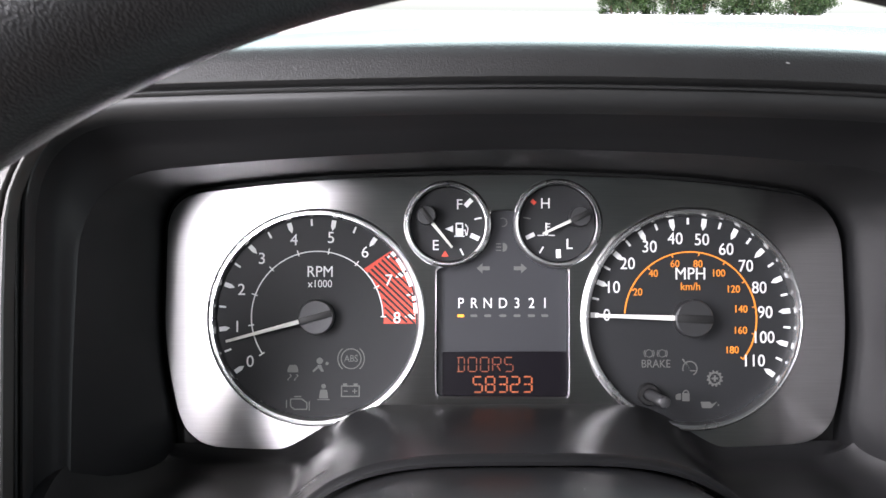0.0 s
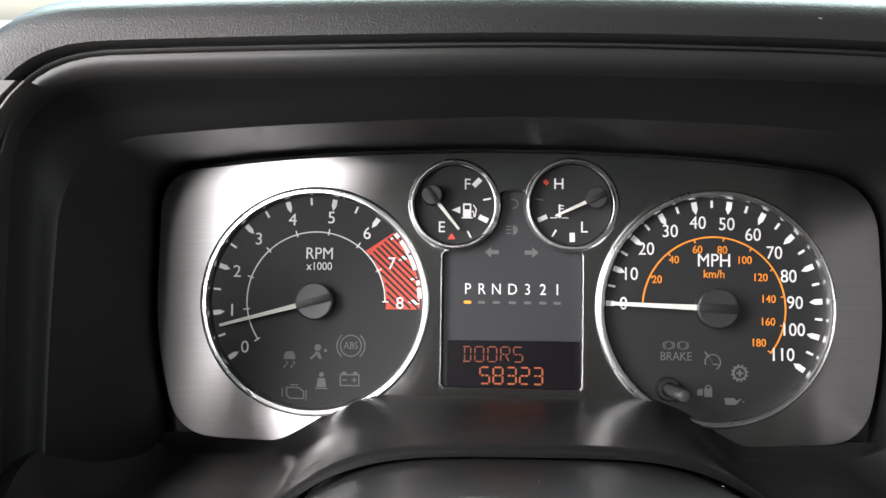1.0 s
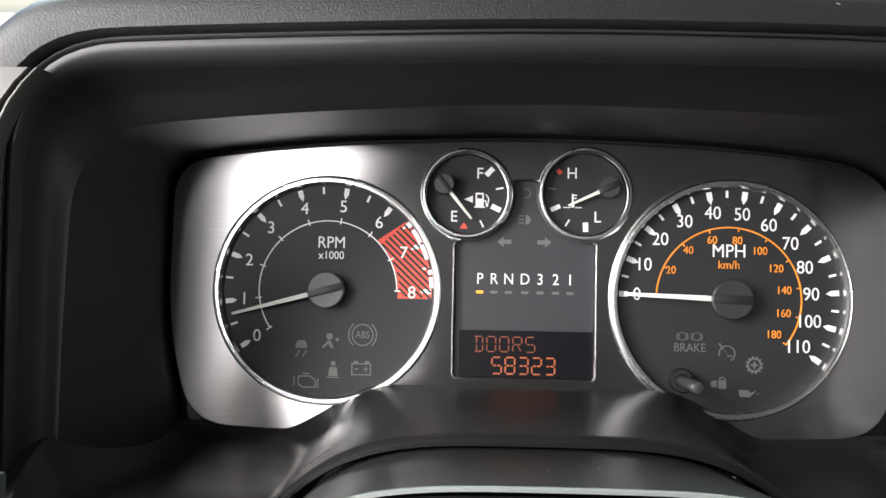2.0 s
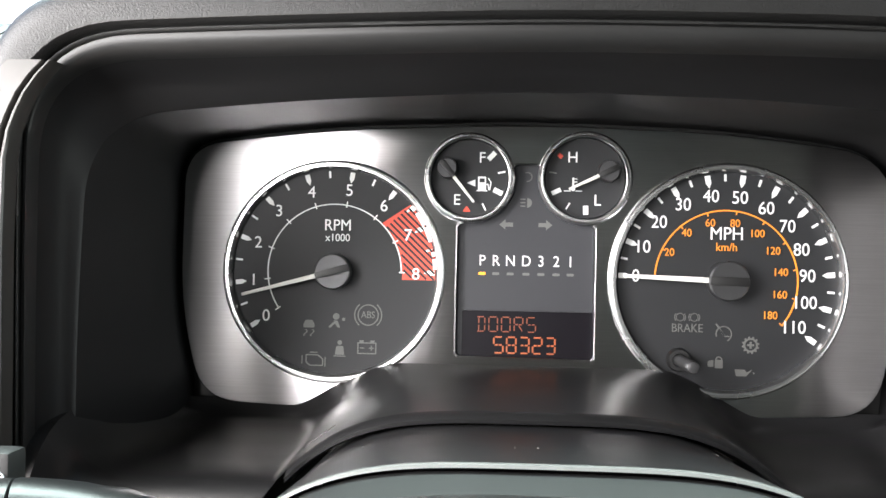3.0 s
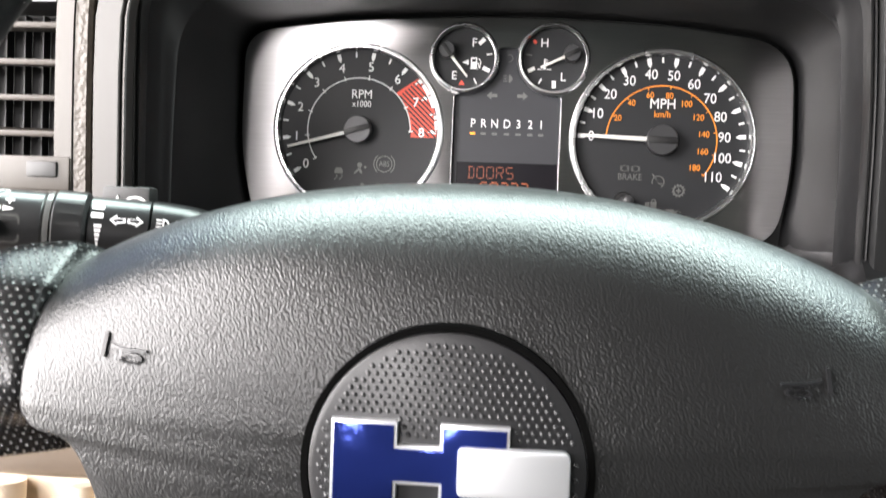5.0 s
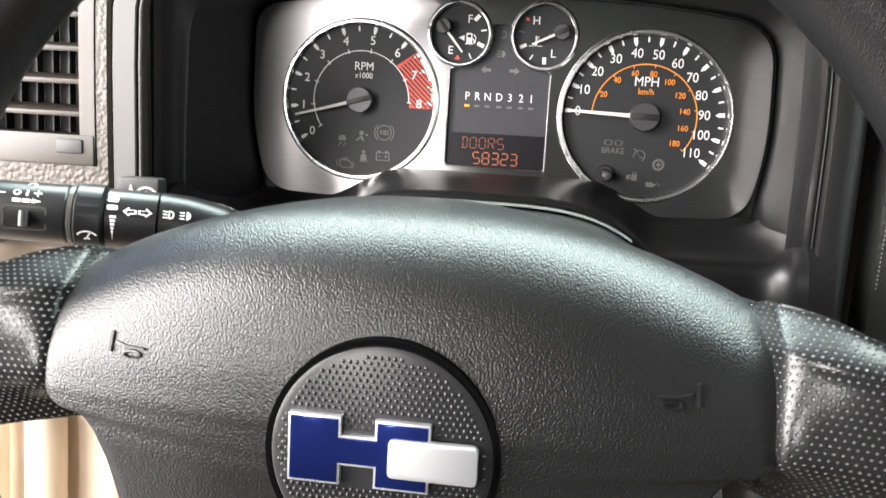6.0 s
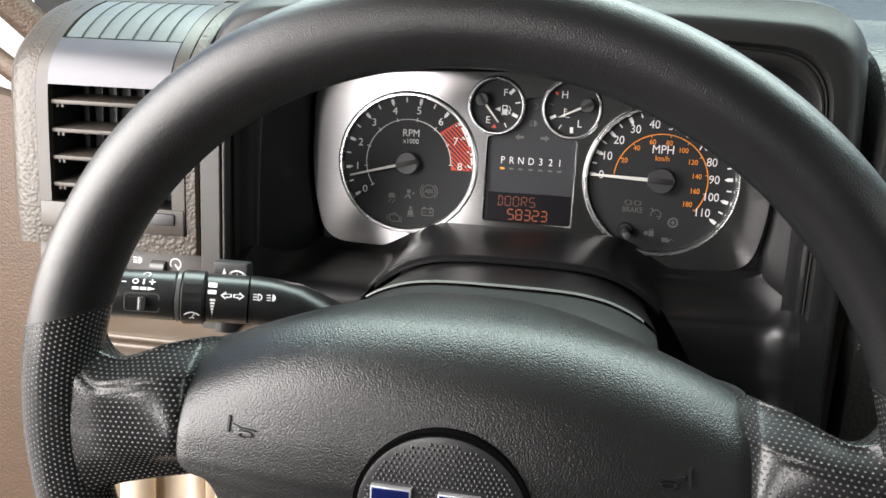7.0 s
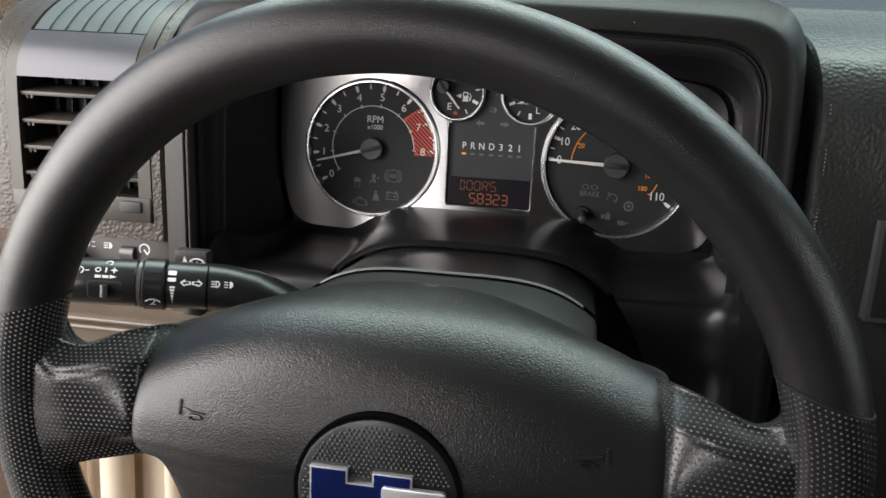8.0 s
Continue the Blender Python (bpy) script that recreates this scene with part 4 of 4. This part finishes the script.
for side in (-1, 1):
    hx = 0.366 + side * 1.495
    mark = [box_loop(hx - 0.008, 1.70, hx + 0.008, 1.80), [(hx - side * 0.03, 1.745), (hx - side * 0.1, 1.76), (hx - side * 0.2, 1.762), (hx - side * 0.2, 1.772), (hx - side * 0.1, 1.772), (hx - side * 0.03, 1.757)]]
    ov = [(hx - side * 0.13 + 0.055 * math.cos(k * 0.3927), 1.8 + 0.022 * math.sin(k * 0.3927)) for k in range(16)]
    iv = [(hx - side * 0.13 + 0.042 * math.cos(k * 0.3927), 1.8 + 0.012 * math.sin(k * 0.3927)) for k in range(16)]
    bm = sheet(mark + [ov, iv], 0.0, 0.05)
    for v in bm.verts:
        v.co.z = pad_z(v.co.x, v.co.y) + (0.02 if v.co.z > 0.025 else -0.016)
    part("horn_symbol", bm, GLOSSY, wheel, "embossed horn symbol")

# ---- stalk ----
stalk = thing("turn_signal_stalk", (-1.6, 1.33, -2.87), "black turn signal stalk with white printed symbols", "control stalk")
A0, A1 = Vector((-1.6, 1.33, -2.87)), Vector((-2.95, 1.26, -3.32))
ad = (A1 - A0).normalized()
front = (Vector((0, -0.25, -1)) - ad * Vector((0, -0.25, -1)).dot(ad)).normalized()
over = Vector((0, -1, 0))
over = (over - ad * over.dot(ad) - front * over.dot(front)).normalized()


def along(d):
    return tuple(A0 + ad * d)


def printed(loops, d, b, r, mat=None, name="printed_symbol"):
    """White print laid round the stalk: d along it, b upwards."""
    bm = sheet(loops, 0.0, 0.004)
    for v in bm.verts:
        a, phi, rad = d - v.co.x, (b - v.co.y) / r, r + 0.003 - v.co.z * 0.5
        v.co = A0 + ad * a + rad * (math.cos(phi) * front + math.sin(phi) * over)
    bmesh.ops.recalc_face_normals(bm, faces=bm.faces)
    return part(name, bm, mat or WHITE, stalk)


part("neck", tube(smooth_rows([(-0.5, 1.9, -2.3), (-0.8, 1.72, -2.45), (-1.1, 1.5, -2.66), (-1.35, 1.37, -2.79), along(-0.05), along(0.0), along(0.015)], 4), [0.22] * 12 + [0.205] * 12 + [0.19], 28), SMOOTH, stalk, "curved black neck")
part("barrel", tube([along(0.02), along(0.03), along(0.36), along(0.37)], [0.19, 0.205, 0.205, 0.19], 32), SMOOTH, stalk)
part("collar", tube([along(0.37), along(0.39), along(0.55), along(0.565)], [0.2, 0.225, 0.225, 0.205], 32), SMOOTH, stalk, "ribbed turning collar")
part("silver_ring", tube([along(0.566), along(0.57), along(0.6), along(0.605)], [0.2, 0.212, 0.212, 0.2], 32), PALE, stalk, "pale ring")
part("grip", tube([along(0.606), along(0.62), along(1.25), along(1.36), along(1.4)], [0.195, 0.205, 0.198, 0.17, 0.1], 32), SMOOTH, stalk)
for b in (0.12, 0.05, -0.02):
    printed([box_loop(-0.065, -0.012, 0.065, 0.012, 0.01)], 0.465, b, 0.225, SATIN, "rib")
for dx, sg in ((0.0, -1), (0.0, 1)):
    printed([arrow(sg * 0.05, 0, 0.045, sg), arrow(sg * 0.049, 0, 0.03, sg)], 0.15, 0.03, 0.205)
printed([box_loop(-0.035, -0.055, 0.035, -0.012, 0.01), box_loop(-0.035, 0.012, 0.035, 0.045, 0.008)], 0.315, 0.08, 0.205)
for k in range(7):
    printed([box_loop(-0.012 + 0.0035 * k, -0.016, 0.03 - 0.004 * k, 0.002)], 0.315, -0.02 - 0.026 * k, 0.205)
for k in (0, 1):
    printed([band(0, 0, 0.0, 0.03, -90, 90, 10), box_loop(-0.045, -0.025, -0.012, -0.017), box_loop(-0.045, -0.004, -0.012, 0.004), box_loop(-0.045, 0.017, -0.012, 0.025)] if k else [band(0, 0, 0.02, 0.03, -90, 90, 10), box_loop(-0.008, -0.03, 0.0, 0.03), box_loop(-0.045, -0.025, -0.012, -0.017), box_loop(-0.045, -0.004, -0.012, 0.004), box_loop(-0.045, 0.017, -0.012, 0.025)], -0.06 - 0.11 * k, 0.03, 0.205)
printed([band(0, 0.06, 0.075, 0.085, 40, 140, 14), band(0, 0.06, 0.02, 0.03, 40, 140, 8), [(-0.004, 0.03), (0.004, 0.03), (0.03, -0.015), (0.024, -0.018)]], 0.465, -0.15, 0.225)
printed([circle(-0.07, 0, 0.024, 20), circle(-0.07, 0, 0.015, 20), box_loop(-0.012, -0.024, 0.0, 0.024), box_loop(0.035, -0.005, 0.085, 0.005), box_loop(0.055, -0.025, 0.065, -0.0051), box_loop(0.055, 0.0051, 0.065, 0.025)], 0.85, 0.11, 0.205)
printed([box_loop(-0.09, -0.012, -0.04, 0.012), box_loop(-0.03, -0.012, 0.02, 0.012), [(0.03, -0.016), (0.09, 0), (0.03, 0.016)]], 0.85, 0.05, 0.205)
printed([band(0, 0, 0.028, 0.036, -60, 200, 16), [(-0.035, -0.045), (-0.028, -0.05), (0.01, 0.006), (0.003, 0.011)], box_loop(0.045, -0.004, 0.08, 0.004)], 1.07, 0.1, 0.205)
printed([band(0, 0, 0.022, 0.03, -60, 200, 16)], 0.84, 0.19, 0.205)
printed([box_loop(-0.13, -0.075, 0.13, 0.075, 0.03)], 0.86, -0.07, 0.2, MATTE, "slider_recess")
printed([box_loop(-0.14, -0.085, 0.14, 0.085, 0.035), box_loop(-0.128, -0.073, 0.128, 0.073, 0.03)], 0.86, -0.07, 0.203, PALE, "slider_frame")
slider = part("slider", tube([tuple(Vector(along(0.86)) + front * 0.2 + over * -0.12), tuple(Vector(along(0.86)) + front * 0.215 - over * 0.02)], 0.03, 12), PALE, stalk, "pale slider")
tab = part("tab", block(-1.975, 1.035, -2.82, -1.665, 1.25, -2.68, 0.025), MATTE, stalk, "black button tab")
part("tab_symbol", sheet([[(-1.87, 1.085), (-1.835, 1.175), (-1.905, 1.175)]], -2.826, 0.006), WHITE, tab, "white triangle")
part("tab_symbol", sheet([band(-1.755, 1.195, 0.088, 0.1, 40, 140, 14), band(-1.755, 1.195, 0.032, 0.042, 40, 140, 8), *[[(-1.755 + c * 0.036 - 0.006, 1.195 - 0.045), (-1.755 + c * 0.036 + 0.006, 1.195 - 0.045), (-1.755 + c * 0.066 + 0.006, 1.195 - 0.075), (-1.755 + c * 0.066 - 0.006, 1.195 - 0.075)] for c in (-1, 1)], box_loop(-1.76, 1.125, -1.75, 1.2), *[box_loop(-1.755 + c * 0.045 - 0.004, 1.19, -1.755 + c * 0.045 + 0.004, 1.215) for c in (-1, 0, 1)]], -2.826, 0.006), WHITE, tab, "white window washer symbol")

# ---- dashboard, left of the cluster ----
FACE = smooth_rows([(1.25, -1.74), (0.8, -1.76), (0.2, -1.77), (-0.35, -1.76), (-0.6, -1.69), (-0.8, -1.52), (-1.0, -1.27), (-1.17, -0.95), (-1.3, -0.55), (-1.4, -0.1), (-1.62, 1.0), (-2.1, 2.8), (-2.12, 3.4)], 6)


def face_z(y):
    ys, zs = [-r[0] for r in FACE], [r[1] for r in FACE]
    return float(np.interp(-y, ys, zs))


def face_plate(x0, x1, ya, yb, lift=0.0, thick=0.08, n=24, tilt=0.0, slant=0.0):
    """A plate that follows the curved face of the dash between two heights."""
    loops = []
    for i in range(n + 1):
        y = ya + (yb - ya) * i / n
        z, o = face_z(y) - lift, slant * i / n
        loops.append([(x0 + o, y, z - tilt), (x1 + o, y, z + tilt), (x1 + o, y, z + tilt + thick), (x0 + o, y, z - tilt + thick)])
    return loft(loops, True, True)


vent = thing("side_air_vent", (-3.5, 0.3, -1.6), "grey framed air vent with slats beside the instrument cluster", "air vent")
part("vent_frame", join(face_plate(-4.3, -4.17, 1.05, -1.3, 0.012), face_plate(-2.88, -2.745, 1.05, -1.3, 0.012), block(-4.29, 0.8, -1.785, -2.75, 1.06, -1.65, 0.02), face_plate(-4.17, -2.88, -1.26, -1.33, 0.01)), FRAME, vent, "satin grey frame")
part("upper_panel", face_plate(-4.165, -2.885, -0.36, -0.82, 0.02, 0.05), SILVER, vent, "smooth silver panel")
for k in range(7):
    x = -4.15 + 0.181 * k
    part("louver", face_plate(x, x + 0.18, -0.83, -1.255, 0.0, 0.03, 14, -0.014), LOUVER, vent)
part("louver_bed", face_plate(-4.17, -2.88, -0.82, -1.27, -0.1, 0.04), MATTE, vent)
part("cavity", join(block(-4.25, -0.45, -1.2, -2.8, 0.95, -1.14, 0), block(-4.2, -0.45, -1.7, -4.165, 0.9, -1.2, 0), block(-2.885, -0.45, -1.7, -2.85, 0.9, -1.2, 0), block(-4.2, 0.8, -1.7, -2.85, 0.84, -1.2, 0), block(-4.2, -0.42, -1.7, -2.85, -0.38, -1.2, 0)), MATTE, vent, "dark vent cavity")
for y in (-0.22, 0.06, 0.33, 0.6):
    bm = block(-4.165, -0.022, -0.22, -2.885, 0.022, 0.22, 0.014)
    bmesh.ops.transform(bm, matrix=Matrix.Translation((0, y, -1.53)) @ Matrix.Rotation(radians(8), 4, "X"), verts=bm.verts)
    slat = part("slat", bm, SLAT, vent)
    for x in (-4.12, -4.07):
        part("pin", block(x, y + 0.02, -1.72, x + 0.03, y + 0.085, -1.69, 0.006), SLAT, slat)
for k in range(8):
    part("vane", block(-4.03 + 0.155 * k, -0.36, -1.31, -4.02 + 0.155 * k, 0.8, -1.21, 0), MATTE, vent)
part("thumbwheel", block(-3.08, 0.84, -1.81, -2.84, 0.96, -1.7, 0.02), MATTE, vent, "black thumbwheel")
dash = thing("dashboard", (4.5, 1.0, 0.0), "grey and black grained plastic dashboard", "dashboard")


def cheek_plate(section, ya, yb, n=60):
    loops = []
    for i in range(n + 1):
        y = ya + (yb - ya) * i / n
        loops.append([(x, y, face_z(y) + dz) for x, dz in section])
    return loft(loops, closed=False)


part("left_housing", cheek_plate([(-4.85, 1.2), (-4.78, 0.6), (-4.72, 0.3), (-4.66, 0.12), (-4.57, 0.03), (-4.47, 0.0), (-4.31, 0.0), (-4.305, 0.1)], 1.25, -2.12), GREYDASH, dash, "grey grained housing")
part("right_housing", cheek_plate([(-2.74, 0.1), (-2.735, 0.0), (-2.64, 0.0), (-2.615, 0.03), (-2.61, 0.4)], 1.25, -2.12), GREYDASH, dash, "grey grained housing")
part("sill_strip", face_plate(-4.4, -2.65, 1.06, 1.25, 0.002, 0.1), GREYDASH, dash)
part("rear_top", face_plate(-4.31, -2.73, -1.33, -2.1, -0.01, 0.1, 40), GREYDASH, dash)


def dash_profile(x1):
    """The right dash skin: its near edge follows the visor's side and closes in behind its top."""
    prof = [(4.5, -1.2, 3.66), (2.2, -1.45, 3.64), (0.6, -1.6, 3.62), (0.0, -1.6, 3.6), (-0.45, -1.54, 3.6), (-0.85, -1.3, 3.58), (-1.08, -0.9, 3.55), (-1.25, -0.45, 3.4), (-1.4, -0.05, 3.0), (-1.5, 0.25, 2.2), (-1.58, 0.5, 1.0), (-1.7, 0.85, -0.5), (-2.4, 3.0, -1.5), (-1.5, 3.4, -1.5)]
    prof = [tuple(r) for r in smooth_rows(prof, 5)]
    return loft([[(x0 + dx * (x1 - x0 if dx > 0.4 else 1.0), y + dz * 0.4, z + dz) for y, z, x0 in prof] for dx, dz in ((0, 0.3), (0.01, 0.06), (0.04, 0.015), (0.09, 0.0), (0.5, 0.0), (1.0, 0.0))], closed=False)


part("right_panel", dash_profile(17), DASHTOP, dash, "black grained dash panel")
# Row of tiny pale beads along the panel's near edge.
beads = bmesh.new()
for k in range(72):
    y = -0.92 + 0.036 * k
    z = float(np.interp(-y, (-2.2, -0.6, 0.0, 0.45, 0.85, 1.08), (-1.45, -1.6, -1.6, -1.54, -1.3, -0.9)))
    bmesh.ops.create_icosphere(beads, subdivisions=1, radius=0.009, matrix=Matrix.Translation((3.7, y, z - 0.004)) @ Matrix.Diagonal((0.8, 1.3, 0.8, 1)))
tagged(part("bead_row", beads, EDGE, dash, "row of pale beads"), kind="stuff")
part("gap_strip", block(-2.61, -0.5, -1.70, -2.57, 3, -1.2, 0.01), MATTE, dash)
TOP = ((-2.7, -1.45), (0.6, -1.48), (1.6, -1.5))
part("top_panel", loft([[(x, -0.8, -0.5) for x, _ in TOP], [(x, -1.15 + 0.5 * (y + 1.7), 1.2) for x, y in TOP], [(x, y, 3.2) for x, y in TOP], [(x, -1.0, 3.4) for x, _ in TOP]], closed=False), HOOD, dash)
switches = thing("light_switch_panel", (-3.4, 1.5, -1.6), "dark brown light switch panel with white symbols", "switch panel")
part("plate", block(-4.4, 1.25, -1.66, -2.62, 1.78, -1.5, 0.02), SWITCH, switches)
part("dimmer_wheel", tube([(-3.15, 1.42, -1.66), (-3.0, 1.42, -1.66)], 0.075, 20), PALE, switches, "ribbed dimmer wheel")
part("symbol", sheet([band(-2.9, 1.37, 0.05, 0.062, -50, 220, 20), [(-2.91, 1.38), (-2.9, 1.37), (-2.86, 1.42), (-2.87, 1.43)]], -1.665, 0.006), WHITE, switches)
part("symbol", sheet([band(-3.3, 1.36, 0.0, 0.035, -90, 90, 10), box_loop(-3.36, 1.33, -3.315, 1.34), box_loop(-3.36, 1.355, -3.315, 1.365), box_loop(-3.36, 1.38, -3.315, 1.39)], -1.665, 0.006), WHITE, switches)
part("symbol", sheet([band(-3.55, 1.36, 0.02, 0.03, -90, 90, 10), box_loop(-3.61, 1.355, -3.58, 1.365), box_loop(-3.5, 1.33, -3.46, 1.337), box_loop(-3.5, 1.38, -3.46, 1.387)], -1.665, 0.006), WHITE, switches)
part("knob", lathe([(0, -1.9), (0.19, -1.9), (0.22, -1.86), (0.22, -1.64)], -3.75, 1.58, 36), SWITCH, switches, "round light knob")
for x in (-3.0, -2.76):
    part("push_button", lathe([(0, -1.74), (0.075, -1.74), (0.085, -1.72), (0.085, -1.64)], x, 1.66, 24), MATTE, switches)
    part("symbol", sheet([band(x, 1.66, 0.0, 0.03, -90, 90, 8), box_loop(x - 0.045, 1.645, x - 0.012, 1.652), box_loop(x - 0.045, 1.668, x - 0.012, 1.675)], -1.746, 0.006), WHITE, switches)
knee = thing("knee_panel", (-2.8, 2.2, -1.9), "tan lower dash panel with raised ridges", "dashboard panel")
KNEE = smooth_rows([(1.78, -1.55), (1.9, -1.62), (2.0, -1.8), (2.05, -1.95), (2.085, -1.97), (2.11, -1.93), (2.13, -1.95), (2.165, -1.99), (2.2, -1.96), (2.26, -1.95), (2.6, -1.9), (3.0, -1.8), (3.3, -1.6), (3.35, -1.2)], 5)
part("panel", loft([[(x, y, z) for y, z in KNEE] for x in (-4.15, -3.5, -2.8, -2.0, -1.2)], closed=False), KNEETAN, knee)

for y, z in ((2.085, -1.975), (2.165, -1.995)):
    part("ridge", tube([(-4.14, y, z), (-2.8, y, z), (-1.21, y, z)], 0.028, 12), KNEETAN, knee)
stack = part("centre_trim", block(4.22, 0.5, -1.68, 5.4, 1.45, -1.5, 0.02), SILVER, dash, "silver painted trim frame")
part("trim_inset", block(4.27, 0.56, -1.69, 5.35, 1.4, -1.6, 0.01), MATTE, stack, "dark inset")

# ---- cabin and outside ----
def slab(name, x0, y0, z0, x1, y1, z1, mat, label, bevel=0.01):
    ob = part(name, block(x0, y0, z0, x1, y1, z1, bevel), mat, None, "", WORLD)
    return tagged(ob, label, "car body", kind="structure")
slab("ceiling", -0.6, -1.6, 1.9, 1.2, 0.0, 1.95, ROOF, "grey fabric headliner")
# Unseen wall; its opening is cut to fit the added rear lamp.
tagged(part("wall_back", join(block(-0.6, -1.6, 0.5, 1.2, -1.55, 1.6, 0.01), block(-0.29, -1.6, 1.6, 1.2, -1.55, 1.9, 0.01), block(-0.6, -1.6, 1.6, -0.48, -1.55, 1.9, 0.01)), ROOF, None, "", WORLD), "unseen grey rear wall with an opening for the added lamp", "car body", kind="structure")
# Unseen wall added to keep sky light off the faceplate's left end.
slab("wall_left", -0.65, -1.6, 0.5, -0.6, -0.92, 1.9, BLOCKER, "unseen dark wall that blocks light behind the door opening")
tagged(part("wall_right", join(block(1.2, -1.6, 0.5, 1.25, 0.5, 1.28, 0.01), block(1.2, -1.6, 1.72, 1.25, 0.5, 1.9, 0.01), block(1.2, -1.6, 1.28, 1.25, -0.78, 1.72, 0.01), block(1.2, -0.22, 1.28, 1.25, 0.5, 1.72, 0.01)), MATTE, None, "", WORLD), "dark passenger side wall with a window opening", "car body", kind="structure")
slab("floor", -0.6, -1.6, 0.45, 1.2, 0.6, 0.5, BROWN, "brown carpeted cabin floor")
slab("wall_front", -0.5, 0.22, 0.5, 1.2, 0.26, 1.3, MATTE, "black firewall")
slab("driveway", -60, -60, 0.002, 60, 2.2, 0.02, CONCRETE, "pale sunlit concrete driveway")
slab("driveway_apron", -60, 2.2, 0.002, -2.6, 9.0, 0.021, CONCRETE, "pale sunlit concrete apron beside the lawn")
slab("road", -300, 9.0, 0.004, 300, 390.0, 0.03, CONCRETE, "pale sunlit concrete road")


def tree(x, y, height, seed):
    rng = random.Random(seed)
    ob = new("tree")
    ob.location = (x, y, 0)
    tagged(ob, "leafy green tree far beyond the road", "tree", "trees beyond the road")
    stems = []
    for k in range(5):
        a = k * 1.26 + rng.random()
        stems.append(tube([(x, y, 0), (x + math.cos(a) * height * 0.1, y + math.sin(a) * height * 0.1, height * 0.35), (x + math.cos(a) * height * 0.25, y + math.sin(a) * height * 0.25, height * 0.7)], [height * 0.02, height * 0.014, height * 0.005], 7))
    part("trunk", join(*stems), BARK, ob, space=WORLD)
    bm = bmesh.new()
    for _ in range(60):
        cz = rng.uniform(0.04, 0.9)
        cx, cy = (rng.gauss(0, 0.2 * (1.15 - cz)) * height for _ in range(2))
        for _ in range(60):
            p = Vector((x + cx + rng.gauss(0, 0.06) * height, y + cy + rng.gauss(0, 0.06) * height, max(0.05, height * (cz + rng.gauss(0, 0.05)))))
            u = Vector((rng.gauss(0, 1), rng.gauss(0, 1), rng.gauss(0, 1))).normalized()
            w = u.cross(Vector((rng.random(), rng.random(), 1))).normalized()
            k = height * 0.028
            bm.faces.new([bm.verts.new(p + u * k), bm.verts.new(p + w * k * 0.6), bm.verts.new(p - u * k), bm.verts.new(p - w * k * 0.6)])
    part("crown", bm, LEAF, ob, space=WORLD, smooth=False)


for i in range(12):
    tree(51 + 5.6 * i, 234 + 5 * (i % 3), 10.0 + 1.1 * ((i * 7) % 4), i + 3)
door = thing("open_door", (-8.0, 3.0, 1.5), "open driver's door with brown grained inner trim", "car door")
part("trim_panel", loft([[(-13, -1.6, z0), (-6.6, 0.02, z0), (-5.75, 0.4, z0), (-5.6, 9.0, z0), (-13, 9.0, z0)] for z0 in (1.5, 2.0)], True, True), BROWN, door, "brown grained trim panel")
part("window_bar", tube([(-13.0, -4.2, 1.9), (-9.0, -1.6, 1.9), (-6.9, -0.25, 1.9)], 0.16, 14), BROWN, door, "brown window bar")
pillar = tagged(part("windshield_pillar", tube([(-6.0, -0.1, 2.6), (-6.9, -1.0, 2.2), (-8.4, -2.6, 1.4), (-9.6, -5.4, -1.0)], [0.24, 0.24, 0.26, 0.3], 16), BROWN), "brown trimmed windshield pillar", "car body", kind="structure")
sill = thing("door_sill", (-3.4, 5.0, -1.0), "beige door sill trim lit by the sun", "sill trim")
for x, w in ((-4.35, 0.14), (-3.78, 0.2), (-3.05, 0.1), (-2.55, 0.25)):
    part("rib", tube([(x, 3.6, -0.9), (x + 0.05, 5.0, -1.0), (x - 0.1, 7.5, -1.4)], w, 14), BEIGE, sill)
part("sill_panel", loft([[(x, y, z) for x in (-5.2, -4.4, -3.4, -2.4, -1.2)] for y, z in smooth_rows([(3.3, -0.7), (4.2, -0.72), (5.2, -0.8), (7.8, -1.0)], 4)], closed=False), BEIGE, sill, "broad beige lower trim")
ground = bmesh.new()
bmesh.ops.create_grid(ground, x_segments=40, y_segments=40, size=400)
tagged(part("ground", ground, GRASS, None, "", WORLD), "bright green mown lawn", "ground", kind="structure")

lint = bmesh.new()
rng = random.Random(11)
for x, y, z, k in [(1.895, -1.116, -1.80, 0.01), (1.55, -0.93, -1.62, 0.006)] + [(rng.uniform(-0.5, 1.4), 1.092, rng.uniform(-2.4, -2.1), 0.004) for _ in range(6)]:
    a = rng.uniform(0, 3.14)
    u, w = Vector((math.cos(a), math.sin(a), 0)) * k, Vector((-math.sin(a), math.cos(a), 0)) * k * 0.25
    p = Vector((x, y - 0.006, z - 0.006))
    lint.faces.new([lint.verts.new(q) for q in (p - u - w, p + u - w, p + u + w, p - u + w)])
tagged(part("dust_specks", lint, DUST), "pale dust specks lying on the black plastic", "dust", kind="stuff")
